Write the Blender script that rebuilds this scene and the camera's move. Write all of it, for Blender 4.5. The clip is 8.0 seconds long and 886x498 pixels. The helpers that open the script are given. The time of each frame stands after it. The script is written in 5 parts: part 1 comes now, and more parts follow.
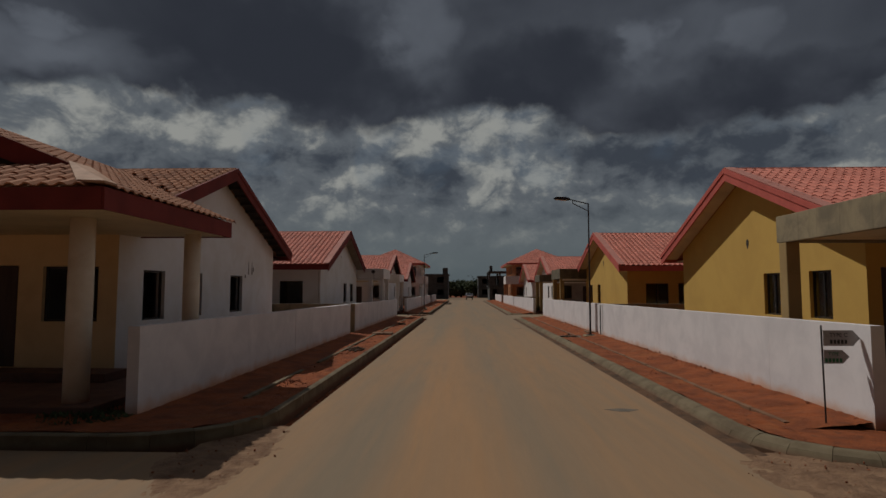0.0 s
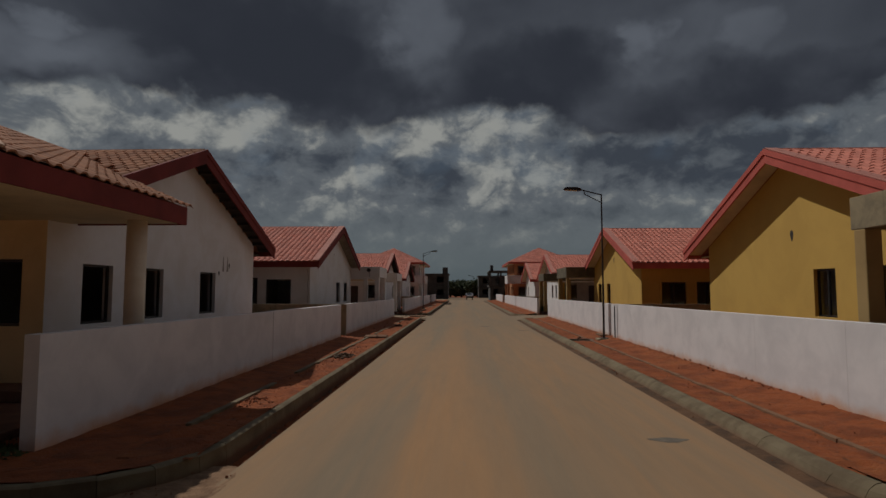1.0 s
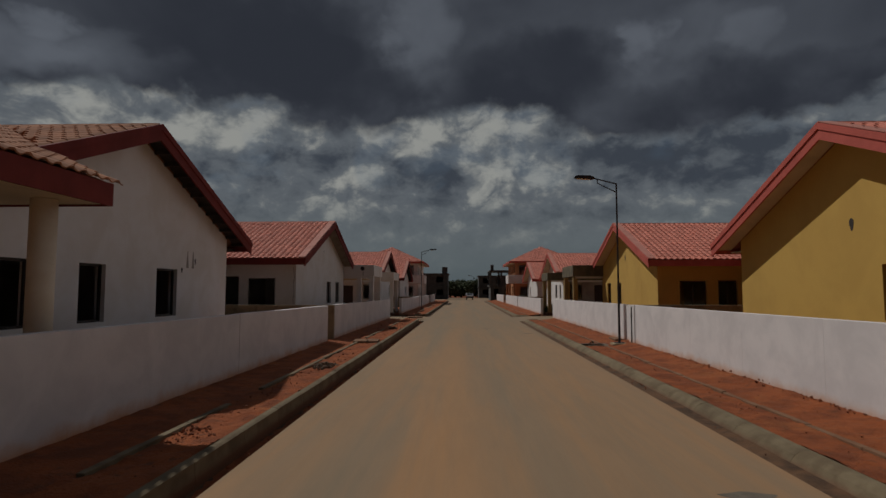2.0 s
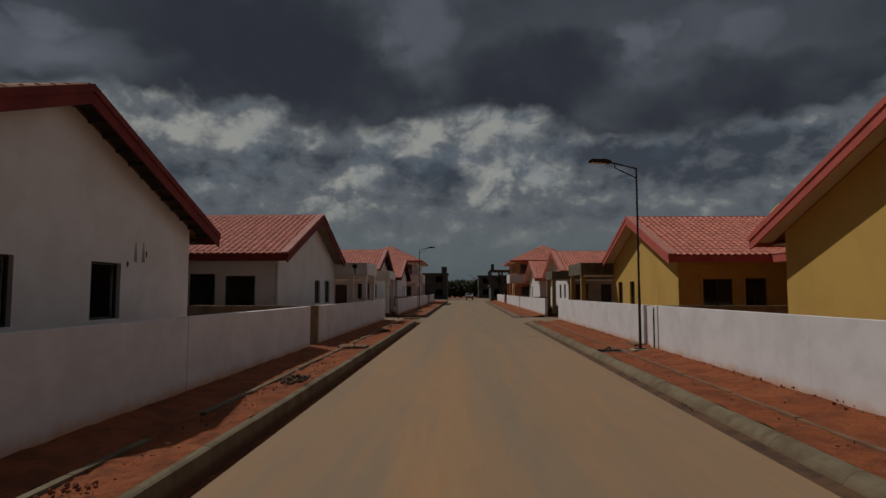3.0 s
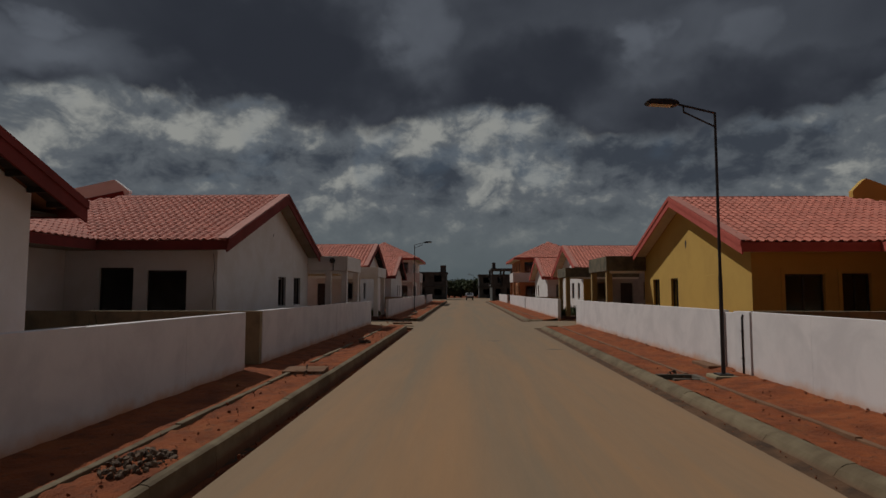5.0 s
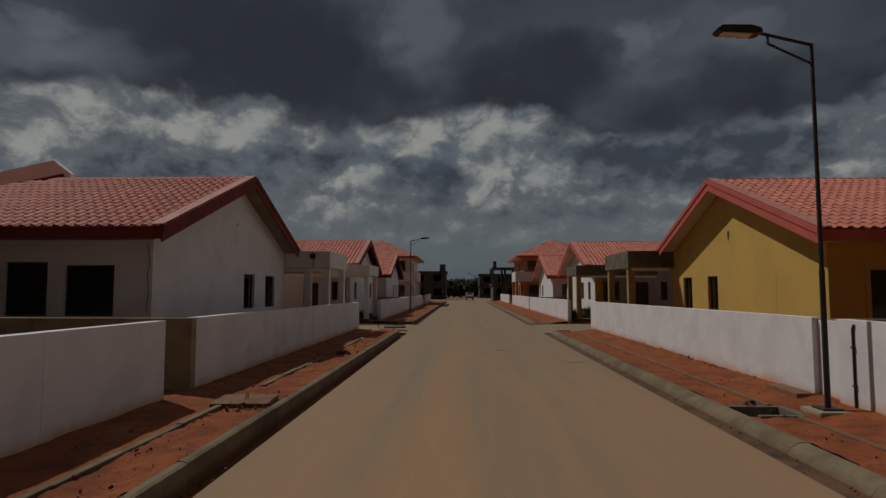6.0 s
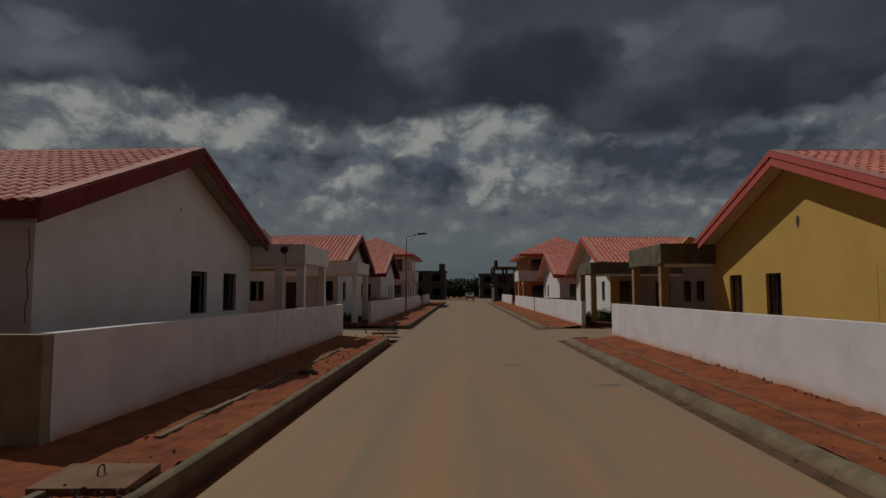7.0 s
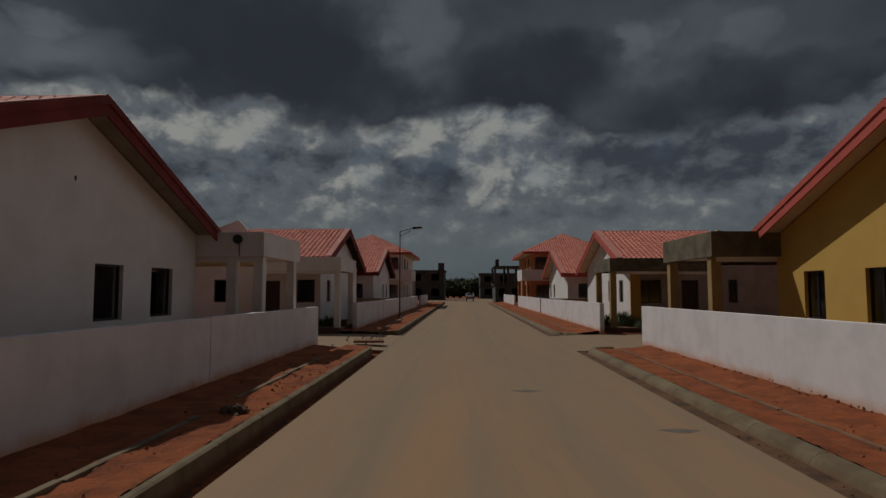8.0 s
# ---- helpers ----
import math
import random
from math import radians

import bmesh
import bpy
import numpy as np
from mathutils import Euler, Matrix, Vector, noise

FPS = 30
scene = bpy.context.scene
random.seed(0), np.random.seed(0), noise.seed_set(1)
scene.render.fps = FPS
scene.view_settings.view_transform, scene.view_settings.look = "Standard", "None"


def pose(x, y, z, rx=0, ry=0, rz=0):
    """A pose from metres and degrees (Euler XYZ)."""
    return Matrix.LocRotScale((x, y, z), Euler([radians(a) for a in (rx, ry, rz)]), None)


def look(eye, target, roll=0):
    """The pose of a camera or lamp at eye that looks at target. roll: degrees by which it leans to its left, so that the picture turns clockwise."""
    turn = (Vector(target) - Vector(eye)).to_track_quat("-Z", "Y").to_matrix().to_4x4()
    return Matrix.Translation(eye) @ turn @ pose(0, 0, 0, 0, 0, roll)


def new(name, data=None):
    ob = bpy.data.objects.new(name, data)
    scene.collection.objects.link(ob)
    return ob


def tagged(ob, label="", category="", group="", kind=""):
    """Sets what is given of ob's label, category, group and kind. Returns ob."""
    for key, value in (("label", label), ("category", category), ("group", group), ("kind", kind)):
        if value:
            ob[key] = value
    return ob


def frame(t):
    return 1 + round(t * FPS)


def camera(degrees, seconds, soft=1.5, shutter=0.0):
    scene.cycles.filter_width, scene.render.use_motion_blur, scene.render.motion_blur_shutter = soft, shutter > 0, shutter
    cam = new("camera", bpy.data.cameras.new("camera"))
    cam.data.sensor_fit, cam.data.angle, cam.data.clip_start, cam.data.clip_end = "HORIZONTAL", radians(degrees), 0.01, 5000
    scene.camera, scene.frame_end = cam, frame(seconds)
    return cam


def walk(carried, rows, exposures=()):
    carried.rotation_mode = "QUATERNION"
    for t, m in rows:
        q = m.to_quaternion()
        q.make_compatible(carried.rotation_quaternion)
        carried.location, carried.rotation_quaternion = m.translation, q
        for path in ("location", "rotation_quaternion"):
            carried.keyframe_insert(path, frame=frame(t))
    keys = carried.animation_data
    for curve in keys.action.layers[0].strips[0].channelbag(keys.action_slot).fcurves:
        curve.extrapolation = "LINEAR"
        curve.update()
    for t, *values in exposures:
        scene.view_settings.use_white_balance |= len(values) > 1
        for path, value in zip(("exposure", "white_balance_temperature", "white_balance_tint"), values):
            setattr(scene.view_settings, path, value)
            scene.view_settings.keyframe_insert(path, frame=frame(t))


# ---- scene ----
cam = camera(75.1, 8.0)
METRES, EYE, TILT, LEAN, TURN = 24.8, 2.2, 0.0, 0.0, 2.1
ROWS = [
    (0.0, 0.0, 0.0, 0.0, -0.0, 4.08, -0.04),
    (0.5, 0.0005, 0.0452, -0.0006, -0.0, 4.07, -0.05),
    (1.0, 0.0013, 0.092, -0.0016, -0.0, 4.08, -0.04),
    (1.5, 0.0029, 0.139, -0.002, -0.0, 4.09, -0.03),
    (3.0, 0.008, 0.2884, -0.0047, -0.04, 4.12, -0.03),
    (3.5, 0.0084, 0.3422, -0.0052, -0.05, 4.13, -0.03),
    (4.0, 0.0098, 0.3989, -0.0052, -0.05, 4.12, 0.0),
    (4.5, 0.0124, 0.4597, -0.0054, -0.06, 4.11, -0.01),
    (6.0, 0.0208, 0.674, -0.0049, -0.07, 4.06, -0.02),
    (6.5, 0.0232, 0.7524, -0.0055, -0.07, 4.06, 0.01),
    (7.0, 0.0256, 0.8318, -0.0046, -0.08, 4.07, 0.01),
    (7.5, 0.0296, 0.9153, -0.0052, -0.06, 4.09, 0.03),
    (8.0, 0.0324, 0.9994, -0.0051, -0.09, 4.08, -0.04),
]
walk(cam, [(t, pose(0, 0, EYE, TILT, LEAN, TURN) @ pose(METRES * x, METRES * y, METRES * z, 90 + pitch, roll, yaw)) for t, x, y, z, yaw, pitch, roll in ROWS],
     exposures=[(0.0, -0.77), (4.0, -0.80), (6.5, -0.86), (8.0, -0.92)])

# ---- sun, sky ----
SUN_WAY = Vector((0.69, -0.48, -1.10)).normalized()
sun_data = bpy.data.lights.new("sun", "SUN")
sun_data.energy, sun_data.angle, sun_data.color = 3.2, radians(0.6), (1.0, 0.95, 0.88)
sun = new("sun", sun_data)
sun.matrix_world = look((-30, 25, 50), Vector((-30, 25, 50)) + SUN_WAY)


class Nodes:
    """Small helper to write node trees as expressions."""

    def __init__(self, tree):
        self.tree = tree

    def add(self, kind):
        return self.tree.nodes.new(kind)

    def plug(self, socket, value):
        if isinstance(value, bpy.types.NodeSocket):
            self.tree.links.new(value, socket)
        elif value is not None:
            socket.default_value = value

    def m(self, op, a, b=None, c=None, clamp=False):
        n = self.add("ShaderNodeMath")
        n.operation, n.use_clamp = op, clamp
        for k, v in enumerate((a, b, c)):
            self.plug(n.inputs[k], v)
        return n.outputs[0]

    def step(self, v, lo, hi, a=0.0, b=1.0):
        n = self.add("ShaderNodeMapRange")
        n.interpolation_type = "SMOOTHSTEP"
        for k, x in enumerate((v, lo, hi, a, b)):
            self.plug(n.inputs[k], x)
        return n.outputs[0]

    def mix(self, f, a, b, blend="MIX"):
        n = self.add("ShaderNodeMix")
        n.data_type, n.blend_type = "RGBA", blend
        self.plug(n.inputs[0], f)
        self.plug(n.inputs[6], (*a, 1) if isinstance(a, tuple) else a)
        self.plug(n.inputs[7], (*b, 1) if isinstance(b, tuple) else b)
        return n.outputs[2]

    def scaled(self, v, x, y, z, dx=0.0, dy=0.0, dz=0.0):
        n = self.add("ShaderNodeMapping")
        self.plug(n.inputs["Vector"], v)
        n.inputs["Scale"].default_value, n.inputs["Location"].default_value = (x, y, z), (dx, dy, dz)
        return n.outputs[0]

    def noise(self, v, scale, detail=4.0, rough=0.55, warp=0.0):
        n = self.add("ShaderNodeTexNoise")
        self.plug(n.inputs["Vector"], v)
        for k, x in (("Scale", scale), ("Detail", detail), ("Roughness", rough), ("Distortion", warp)):
            n.inputs[k].default_value = x
        return n.outputs["Fac"]


def make_sky():
    w = bpy.data.worlds.new("sky")
    w.use_nodes = True
    scene.world = w
    N = Nodes(w.node_tree)
    back = w.node_tree.nodes["Background"]
    sky = N.add("ShaderNodeTexSky")
    sky.sky_type, sky.sun_disc = "NISHITA", False
    sky.sun_elevation, sky.sun_rotation = math.asin(-SUN_WAY.z), math.atan2(-SUN_WAY.x, -SUN_WAY.y)
    sky.dust_density = 2.0
    d = N.add("ShaderNodeTexCoord").outputs["Generated"]
    sep = N.add("ShaderNodeSeparateXYZ")
    N.plug(sep.inputs[0], d)
    x, y, z = sep.outputs
    el = N.m("MULTIPLY", N.m("ARCSINE", z), 57.3)
    az = N.m("MULTIPLY", N.m("ARCTAN2", x, y), 57.3)
    def total(*terms):
        out = terms[0]
        for t in terms[1:]:
            out = N.m("ADD", out, t)
        return out

    def shifted(v, by, k):
        n = N.add("ShaderNodeVectorMath")
        n.operation = "MULTIPLY_ADD"
        N.plug(n.inputs[0], by)
        n.inputs[1].default_value = (k, k, k)
        N.plug(n.inputs[2], v)
        return n.outputs[0]

    def swirl(v, scale, detail):
        n = N.add("ShaderNodeTexNoise")
        N.plug(n.inputs["Vector"], v)
        n.inputs["Scale"].default_value, n.inputs["Detail"].default_value = scale, detail
        return n.outputs["Color"]

    def heads_of(v, scale):
        """Rounded cauliflower heads on heads, 0 between them and 1 on top."""
        vor = N.add("ShaderNodeTexVoronoi")
        vor.feature = "SMOOTH_F1"
        N.plug(vor.inputs["Vector"], v)
        for k, q in (("Scale", scale), ("Smoothness", 0.5), ("Detail", 4.0), ("Roughness", 0.55), ("Lacunarity", 2.3)):
            vor.inputs[k].default_value = q
        return N.m("SUBTRACT", 1.0, vor.outputs["Distance"])

    def summed(spots, u, v):
        """Soft ovals (azimuth, elevation, half width, half height, amount) added up, their outlines torn by u and v."""
        out = None
        for a, e, ra, re, k in spots:
            p = N.m("DIVIDE", N.m("SUBTRACT", u, a), ra)
            q = N.m("DIVIDE", N.m("SUBTRACT", v, e), re)
            one = N.step(N.m("ADD", N.m("MULTIPLY", p, p), N.m("MULTIPLY", q, q)), 1.7, 0.0, 0.0, k)
            out = one if out is None else N.m("ADD", out, one)
        return out

    mid = N.noise(N.scaled(d, 1, 1, 1.2, 0.7, 2.2, 1.0), 6.0, 9, 0.52, 0.3)
    fine = N.noise(N.scaled(d, 1, 1, 1.1, 5.0, 1.0, 2.0), 20.0, 6, 0.52, 0.2)
    broad = N.noise(N.scaled(d, 1, 1, 1.3, 2.0, 5.0, 0.0), 10.0, 4, 0.48, 0.2)
    u = total(az, N.m("MULTIPLY", N.m("SUBTRACT", broad, 0.5), 8.0), N.m("MULTIPLY", N.m("SUBTRACT", fine, 0.5), 3.0))
    v = total(el, N.m("MULTIPLY", N.m("SUBTRACT", N.noise(N.scaled(d, 1, 1, 1.3, 8.0, 1.0, 3.0), 11.0, 4, 0.48, 0.2), 0.5), 4.5), N.m("MULTIPLY", N.m("SUBTRACT", fine, 0.5), 2.0))
    # heaped cloud: height of the heads, and how far each flank turns to the light
    base = shifted(N.scaled(d, 1, 1, 1.45), swirl(N.scaled(d, 1, 1, 1.3), 12.0, 3.0), 0.05)
    tall = heads_of(base, 8.5)
    lit = N.m("SUBTRACT", tall, heads_of(N.scaled(base, 1, 1, 1, -0.012, 0.0, 0.026), 8.5))
    HEADS = [(-36, 13.6, 9, 2.6, 0.10), (-37, 16.1, 2.6, 1.1, 0.14), (-30, 17.0, 4.5, 1.6, 0.17), (-24.5, 14.7, 4.2, 1.9, 0.22), (-20, 16.6, 3.2, 1.5, 0.16), (-6.5, 15, 4.5, 1.9, 0.22), (0.3, 15.8, 4.5, 1.7, 0.18),
             (5, 14, 3.6, 3.2, 0.22), (-10.4, 11, 2.8, 1.7, 0.24), (0.8, 11, 1.8, 2.6, 0.22), (8, 11.2, 2.2, 2.2, 0.16), (2.3, 8.4, 3.2, 0.9, 0.12), (-9, 8, 5.5, 1.2, 0.12),
             (10.5, 6.2, 3.2, 0.8, 0.10), (13.4, 15, 2.6, 0.8, 0.14), (33, 15, 4.5, 0.9, 0.14), (30, 9, 4.5, 1.2, 0.16)]
    BELLIES = [(-29.6, 12, 6, 2.0, -0.10), (-17, 13.3, 4, 1.2, -0.12), (-4.5, 11.4, 3.0, 1.4, -0.20), (-15, 9.4, 4, 1.2, -0.08), (15, 11.6, 6.5, 2.8, -0.22), (25, 11.6, 9, 2.6, -0.24), (-20, 7.8, 7, 1.3, -0.10), (35, 12.3, 6, 1.6, -0.14)]
    val = total(0.42, summed(HEADS, u, v), summed(BELLIES, u, v), N.m("MULTIPLY", N.m("SUBTRACT", tall, 0.05), 0.13), N.m("MULTIPLY", lit, 0.45),
                N.m("MULTIPLY", N.m("SUBTRACT", mid, 0.5), 0.30), N.m("MULTIPLY", N.m("SUBTRACT", broad, 0.5), 0.22), N.m("MULTIPLY", N.m("SUBTRACT", fine, 0.5), 0.13))
    grey = N.mix(N.step(val, 0.06, 0.46), (0.070, 0.084, 0.108), (0.168, 0.190, 0.214))
    col = N.mix(N.step(val, 0.42, 0.77), grey, (0.455, 0.465, 0.44))
    blue = N.mix(1.0, sky.outputs["Color"], (0.045, 0.05, 0.052), "MULTIPLY")
    thin = N.m("MULTIPLY", N.step(N.noise(N.scaled(d, 1, 1, 1.6, 8.0, 1.5, 4.0), 7.0, 6, 0.55, 0.3), 0.54, 0.68), 0.22)
    col = N.mix(thin, col, blue)
    # grey-green haze low down
    col = N.mix(N.step(el, 10.5, 2.0, 0.0, 0.95), col, N.mix(N.step(el, 0.0, 6.0), (0.135, 0.168, 0.182), (0.182, 0.214, 0.228)))
    # heavy rain cloud overhead with a ragged lower edge
    rim = total(el, N.m("MULTIPLY", N.m("SUBTRACT", broad, 0.5), 4.2), N.m("MULTIPLY", N.m("SUBTRACT", fine, 0.5), 3.6), N.m("MULTIPLY", N.m("SUBTRACT", tall, 0.05), 1.2),
                summed([(-10, 16, 7, 300, 1.5), (23, 16, 14, 300, 2.8), (-42, 16, 7, 300, 1.4), (3.5, 16, 4, 300, -0.6)], az, el))
    bank = N.step(rim, 16.5, 18.3)
    CORES = [(-23, 24, 14, 4.5, -0.17), (-11, 20.5, 8, 3.2, -0.12), (8, 20.5, 8, 3.8, -0.18), (26, 17.6, 13, 2.2, -0.13), (38, 22, 7, 4, -0.08)]
    GAPS = [(-4.6, 26, 3.0, 5.0, 0.17), (17.9, 22.8, 1.5, 2.0, 0.16), (22, 23.4, 6, 2.2, 0.09), (27, 22.3, 2.4, 1.6, 0.10), (-38, 21.2, 2.4, 1.0, 0.22), (-40, 18.8, 6, 1.8, 0.16), (-33, 19.8, 5, 1.6, 0.10)]
    tone = total(0.46, summed(CORES, u, v), summed(GAPS, u, v), N.m("MULTIPLY", N.m("SUBTRACT", N.noise(N.scaled(d, 1, 1, 1.4, 2.0, 7.0, 1.0), 4.5, 4, 0.45, 0.4), 0.5), 0.36),
                 N.m("MULTIPLY", N.m("SUBTRACT", broad, 0.5), 0.12), N.m("MULTIPLY", N.m("SUBTRACT", fine, 0.5), 0.05), N.step(rim, 17.5, 21.5, -0.10, 0.0))
    gloom = N.mix(N.step(tone, 0.24, 0.80), (0.042, 0.048, 0.064), (0.170, 0.190, 0.226))
    col = N.mix(bank, col, gloom)
    # the cloud opens towards the zenith, where the sun comes through
    opening = N.mix(N.step(mid, 0.38, 0.62), (0.17, 0.22, 0.31), (0.40, 0.43, 0.47))
    col = N.mix(N.step(el, 34.0, 52.0), col, opening)
    # unseen bright sky to the east, added to fill the walls on the left
    col = N.mix(N.step(x, 0.66, 0.92), col, N.mix(mid, (0.53, 0.54, 0.565), (0.69, 0.685, 0.69)))
    # unseen dark sky behind, added to keep the near-facing walls dim
    away = N.step(y, 0.25, -0.35)
    col = N.mix(away, col, N.mix(mid, (0.045, 0.048, 0.056), (0.075, 0.08, 0.09)))
    N.plug(back.inputs["Color"], col)
    back.inputs["Strength"].default_value = 1.0


make_sky()

# ---- materials ----


def surface(name, colour, rough=0.85, other=None, mix_scale=1.2, grain=40.0, bump=0.15, spread=0.18, metal=0.0, stretch=(1, 1, 1),
            splash=None, streak=0.0, per_piece=0.0, bump_far=0.02):
    """A worn surface: colour varied by broad stains and fine grain, with relief; splash: (z, height, colour) of mud thrown up from the ground."""
    mat = bpy.data.materials.new(name)
    mat.use_nodes = True
    N = Nodes(mat.node_tree)
    bsdf = mat.node_tree.nodes["Principled BSDF"]
    p = N.add("ShaderNodeNewGeometry").outputs["Position"]
    v = N.scaled(p, *stretch)
    broad = N.noise(v, mix_scale, 5, 0.6, 0.4)
    small = N.noise(v, grain, 4, 0.6)
    other = other or tuple(c * (1 - spread * 1.6) for c in colour)
    col = N.mix(N.step(broad, 0.36, 0.68), colour, other)
    shade = N.m("ADD", 1 - spread / 2, N.m("MULTIPLY", small, spread))
    col = N.mix(1.0, col, shade, "MULTIPLY")
    if streak:
        run = N.noise(N.scaled(p, 2.6, 2.6, 0.12), 2.2, 5, 0.65)
        col = N.mix(N.m("MULTIPLY", N.step(run, 0.54, 0.74), streak), col, tuple(c * 0.42 for c in colour))
    if splash:
        sep = N.add("ShaderNodeSeparateXYZ")
        N.plug(sep.inputs[0], p)
        rise = N.m("SUBTRACT", N.m("ADD", splash[0] + splash[1], N.m("MULTIPLY", N.m("SUBTRACT", N.noise(p, 1.7, 5, 0.65), 0.5), splash[1] * 1.5)), sep.outputs[2])
        col = N.mix(N.m("MULTIPLY", N.step(rise, -0.02, splash[1] * 1.3), 0.9), col, splash[2])
    if per_piece:
        r = N.add("ShaderNodeObjectInfo").outputs["Random"]
        i = N.add("ShaderNodeNewGeometry").outputs["Random Per Island"]
        k = N.m("ADD", 1 - per_piece, N.m("MULTIPLY", N.m("FRACT", N.m("ADD", r, i)), 2 * per_piece))
        col = N.mix(1.0, col, k, "MULTIPLY")
    N.plug(bsdf.inputs["Base Color"], col)
    N.plug(bsdf.inputs["Roughness"], N.m("ADD", rough - 0.08, N.m("MULTIPLY", broad, 0.16), clamp=True))
    bsdf.inputs["Metallic"].default_value = metal
    if bump:
        b = N.add("ShaderNodeBump")
        b.inputs["Strength"].default_value, b.inputs["Distance"].default_value = bump, bump_far
        N.plug(b.inputs["Height"], N.m("ADD", N.m("MULTIPLY", small, 0.6), broad))
        N.plug(bsdf.inputs["Normal"], b.outputs[0])
    return mat


MUD = (0.42, 0.17, 0.07)
WHITE = surface("white_plaster", (0.73, 0.715, 0.71), 0.9, (0.66, 0.63, 0.60), 0.9, 60, 0.12, 0.06, streak=0.03)
WALL_WHITE = surface("boundary_plaster", (0.71, 0.685, 0.69), 0.9, (0.61, 0.59, 0.60), 1.1, 50, 0.15, 0.06, splash=(0.19, 0.24, (0.54, 0.25, 0.10)), streak=0.015)
YELLOW = surface("ochre_plaster", (0.57, 0.36, 0.085), 0.88, (0.52, 0.325, 0.077), 0.7, 55, 0.14, 0.08, streak=0.03)
CREAM = surface("cream_plaster", (0.72, 0.57, 0.34), 0.88, (0.64, 0.49, 0.28), 1.0, 55, 0.12, 0.10)
COLUMN = surface("column_plaster", (0.70, 0.63, 0.52), 0.88, (0.62, 0.53, 0.41), 1.4, 50, 0.12, 0.10, splash=(0.3, 0.22, (0.40, 0.13, 0.05)))
TAN_COL = surface("ochre_column", (0.34, 0.23, 0.095), 0.88, None, 1.4, 50, 0.12, 0.10)
BROWN_WALL = surface("terracotta_plaster", (0.48, 0.22, 0.10), 0.88, None, 1.0, 50, 0.1, 0.1)
INSIDE = surface("raw_plaster_inside", (0.30, 0.29, 0.27), 0.95, None, 1.0, 30, 0.1, 0.15)
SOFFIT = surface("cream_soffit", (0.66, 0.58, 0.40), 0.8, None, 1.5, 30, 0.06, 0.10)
# grey-brown, darker than the cream soffit; for the second white house
SOFFIT_DARK = surface("grey_brown_soffit", (0.33, 0.28, 0.22), 0.85, (0.25, 0.21, 0.16), 1.5, 30, 0.1, 0.15)
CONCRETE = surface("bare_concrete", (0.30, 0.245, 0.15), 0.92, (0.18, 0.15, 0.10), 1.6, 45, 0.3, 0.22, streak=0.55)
# dark with stains, and deepened further for shade on the rim's near face
CANOPY = surface("shaded_stained_canopy", (0.155, 0.13, 0.083), 0.92, (0.08, 0.07, 0.05), 1.6, 45, 0.3, 0.22, streak=0.5)
# grey side plaster, toned down to stand for shade from canopy and roof
RENDER_SHADE = surface("shade_grey_render", (0.43, 0.39, 0.35), 0.93, (0.34, 0.30, 0.27), 1.2, 40, 0.15, 0.14, streak=0.1)
GREY_BLOCK = surface("grey_blockwork", (0.10, 0.105, 0.105), 0.95, (0.06, 0.065, 0.07), 0.5, 8, 0.3, 0.3)
DUSTY_EDGE = surface("dusty_edging", (0.20, 0.105, 0.055), 0.95, (0.15, 0.07, 0.035), 2.0, 50, 0.4, 0.25)
KERB = surface("kerb_concrete", (0.178, 0.137, 0.080), 0.93, (0.115, 0.082, 0.046), 1.8, 60, 0.35, 0.2, per_piece=0.10, splash=(-0.02, 0.07, (0.13, 0.06, 0.03)))
TILE = surface("red_roof_tile", (0.55, 0.175, 0.118), 0.75, (0.46, 0.14, 0.095), 1.2, 70, 0.15, 0.2, per_piece=0.12)
TILE_OLD = surface("dusty_roof_tile", (0.38, 0.16, 0.075), 0.92, (0.29, 0.125, 0.065), 1.2, 70, 0.15, 0.25, per_piece=0.15)
VERGE = surface("pink_verge_tile", (0.50, 0.215, 0.17), 0.8, (0.43, 0.175, 0.135), 1.5, 50, 0.1, 0.12)
# dark red, deepened so that it carries the shade on the left eave boards
FASCIA = surface("shaded_red_fascia", (0.185, 0.024, 0.019), 0.85, (0.14, 0.019, 0.015), 1.5, 40, 0.06, 0.15)
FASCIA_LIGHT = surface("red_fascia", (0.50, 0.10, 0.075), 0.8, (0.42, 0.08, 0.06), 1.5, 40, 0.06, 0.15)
HIP_CAP = surface("tan_hip_cap", (0.44, 0.25, 0.15), 0.8, None, 2, 40, 0.1, 0.15)
RAFTER = surface("dark_timber", (0.055, 0.045, 0.04), 0.9, None, 2, 30, 0.2, 0.3)
DOOR = surface("brown_door", (0.05, 0.028, 0.022), 0.6, None, 2, 30, 0.05, 0.2, stretch=(8, 8, 0.6))
FRAME = surface("dark_window_frame", (0.05, 0.045, 0.045), 0.45, None, 2, 30, 0.0, 0.2, metal=0.6)
STEEL = surface("dark_painted_steel", (0.045, 0.04, 0.042), 0.5, None, 4, 60, 0.05, 0.2, metal=0.5)
SIGN_GREY = surface("grey_sign_board", (0.42, 0.42, 0.43), 0.6, None, 6, 60, 0.03, 0.12)
SIGN_INK = surface("sign_ink", (0.03, 0.035, 0.035), 0.7, None, 6, 60, 0.0, 0.1)
SIGN_GREEN = surface("sign_green", (0.02, 0.20, 0.09), 0.6, None, 6, 60, 0.0, 0.1)
VENT = surface("vent_shadow", (0.30, 0.27, 0.24), 0.9, None, 3, 40, 0.0, 0.1)
STAIN = surface("cement_stain", (0.15, 0.125, 0.095), 0.95, (0.11, 0.09, 0.07), 6, 60, 0.2, 0.2)
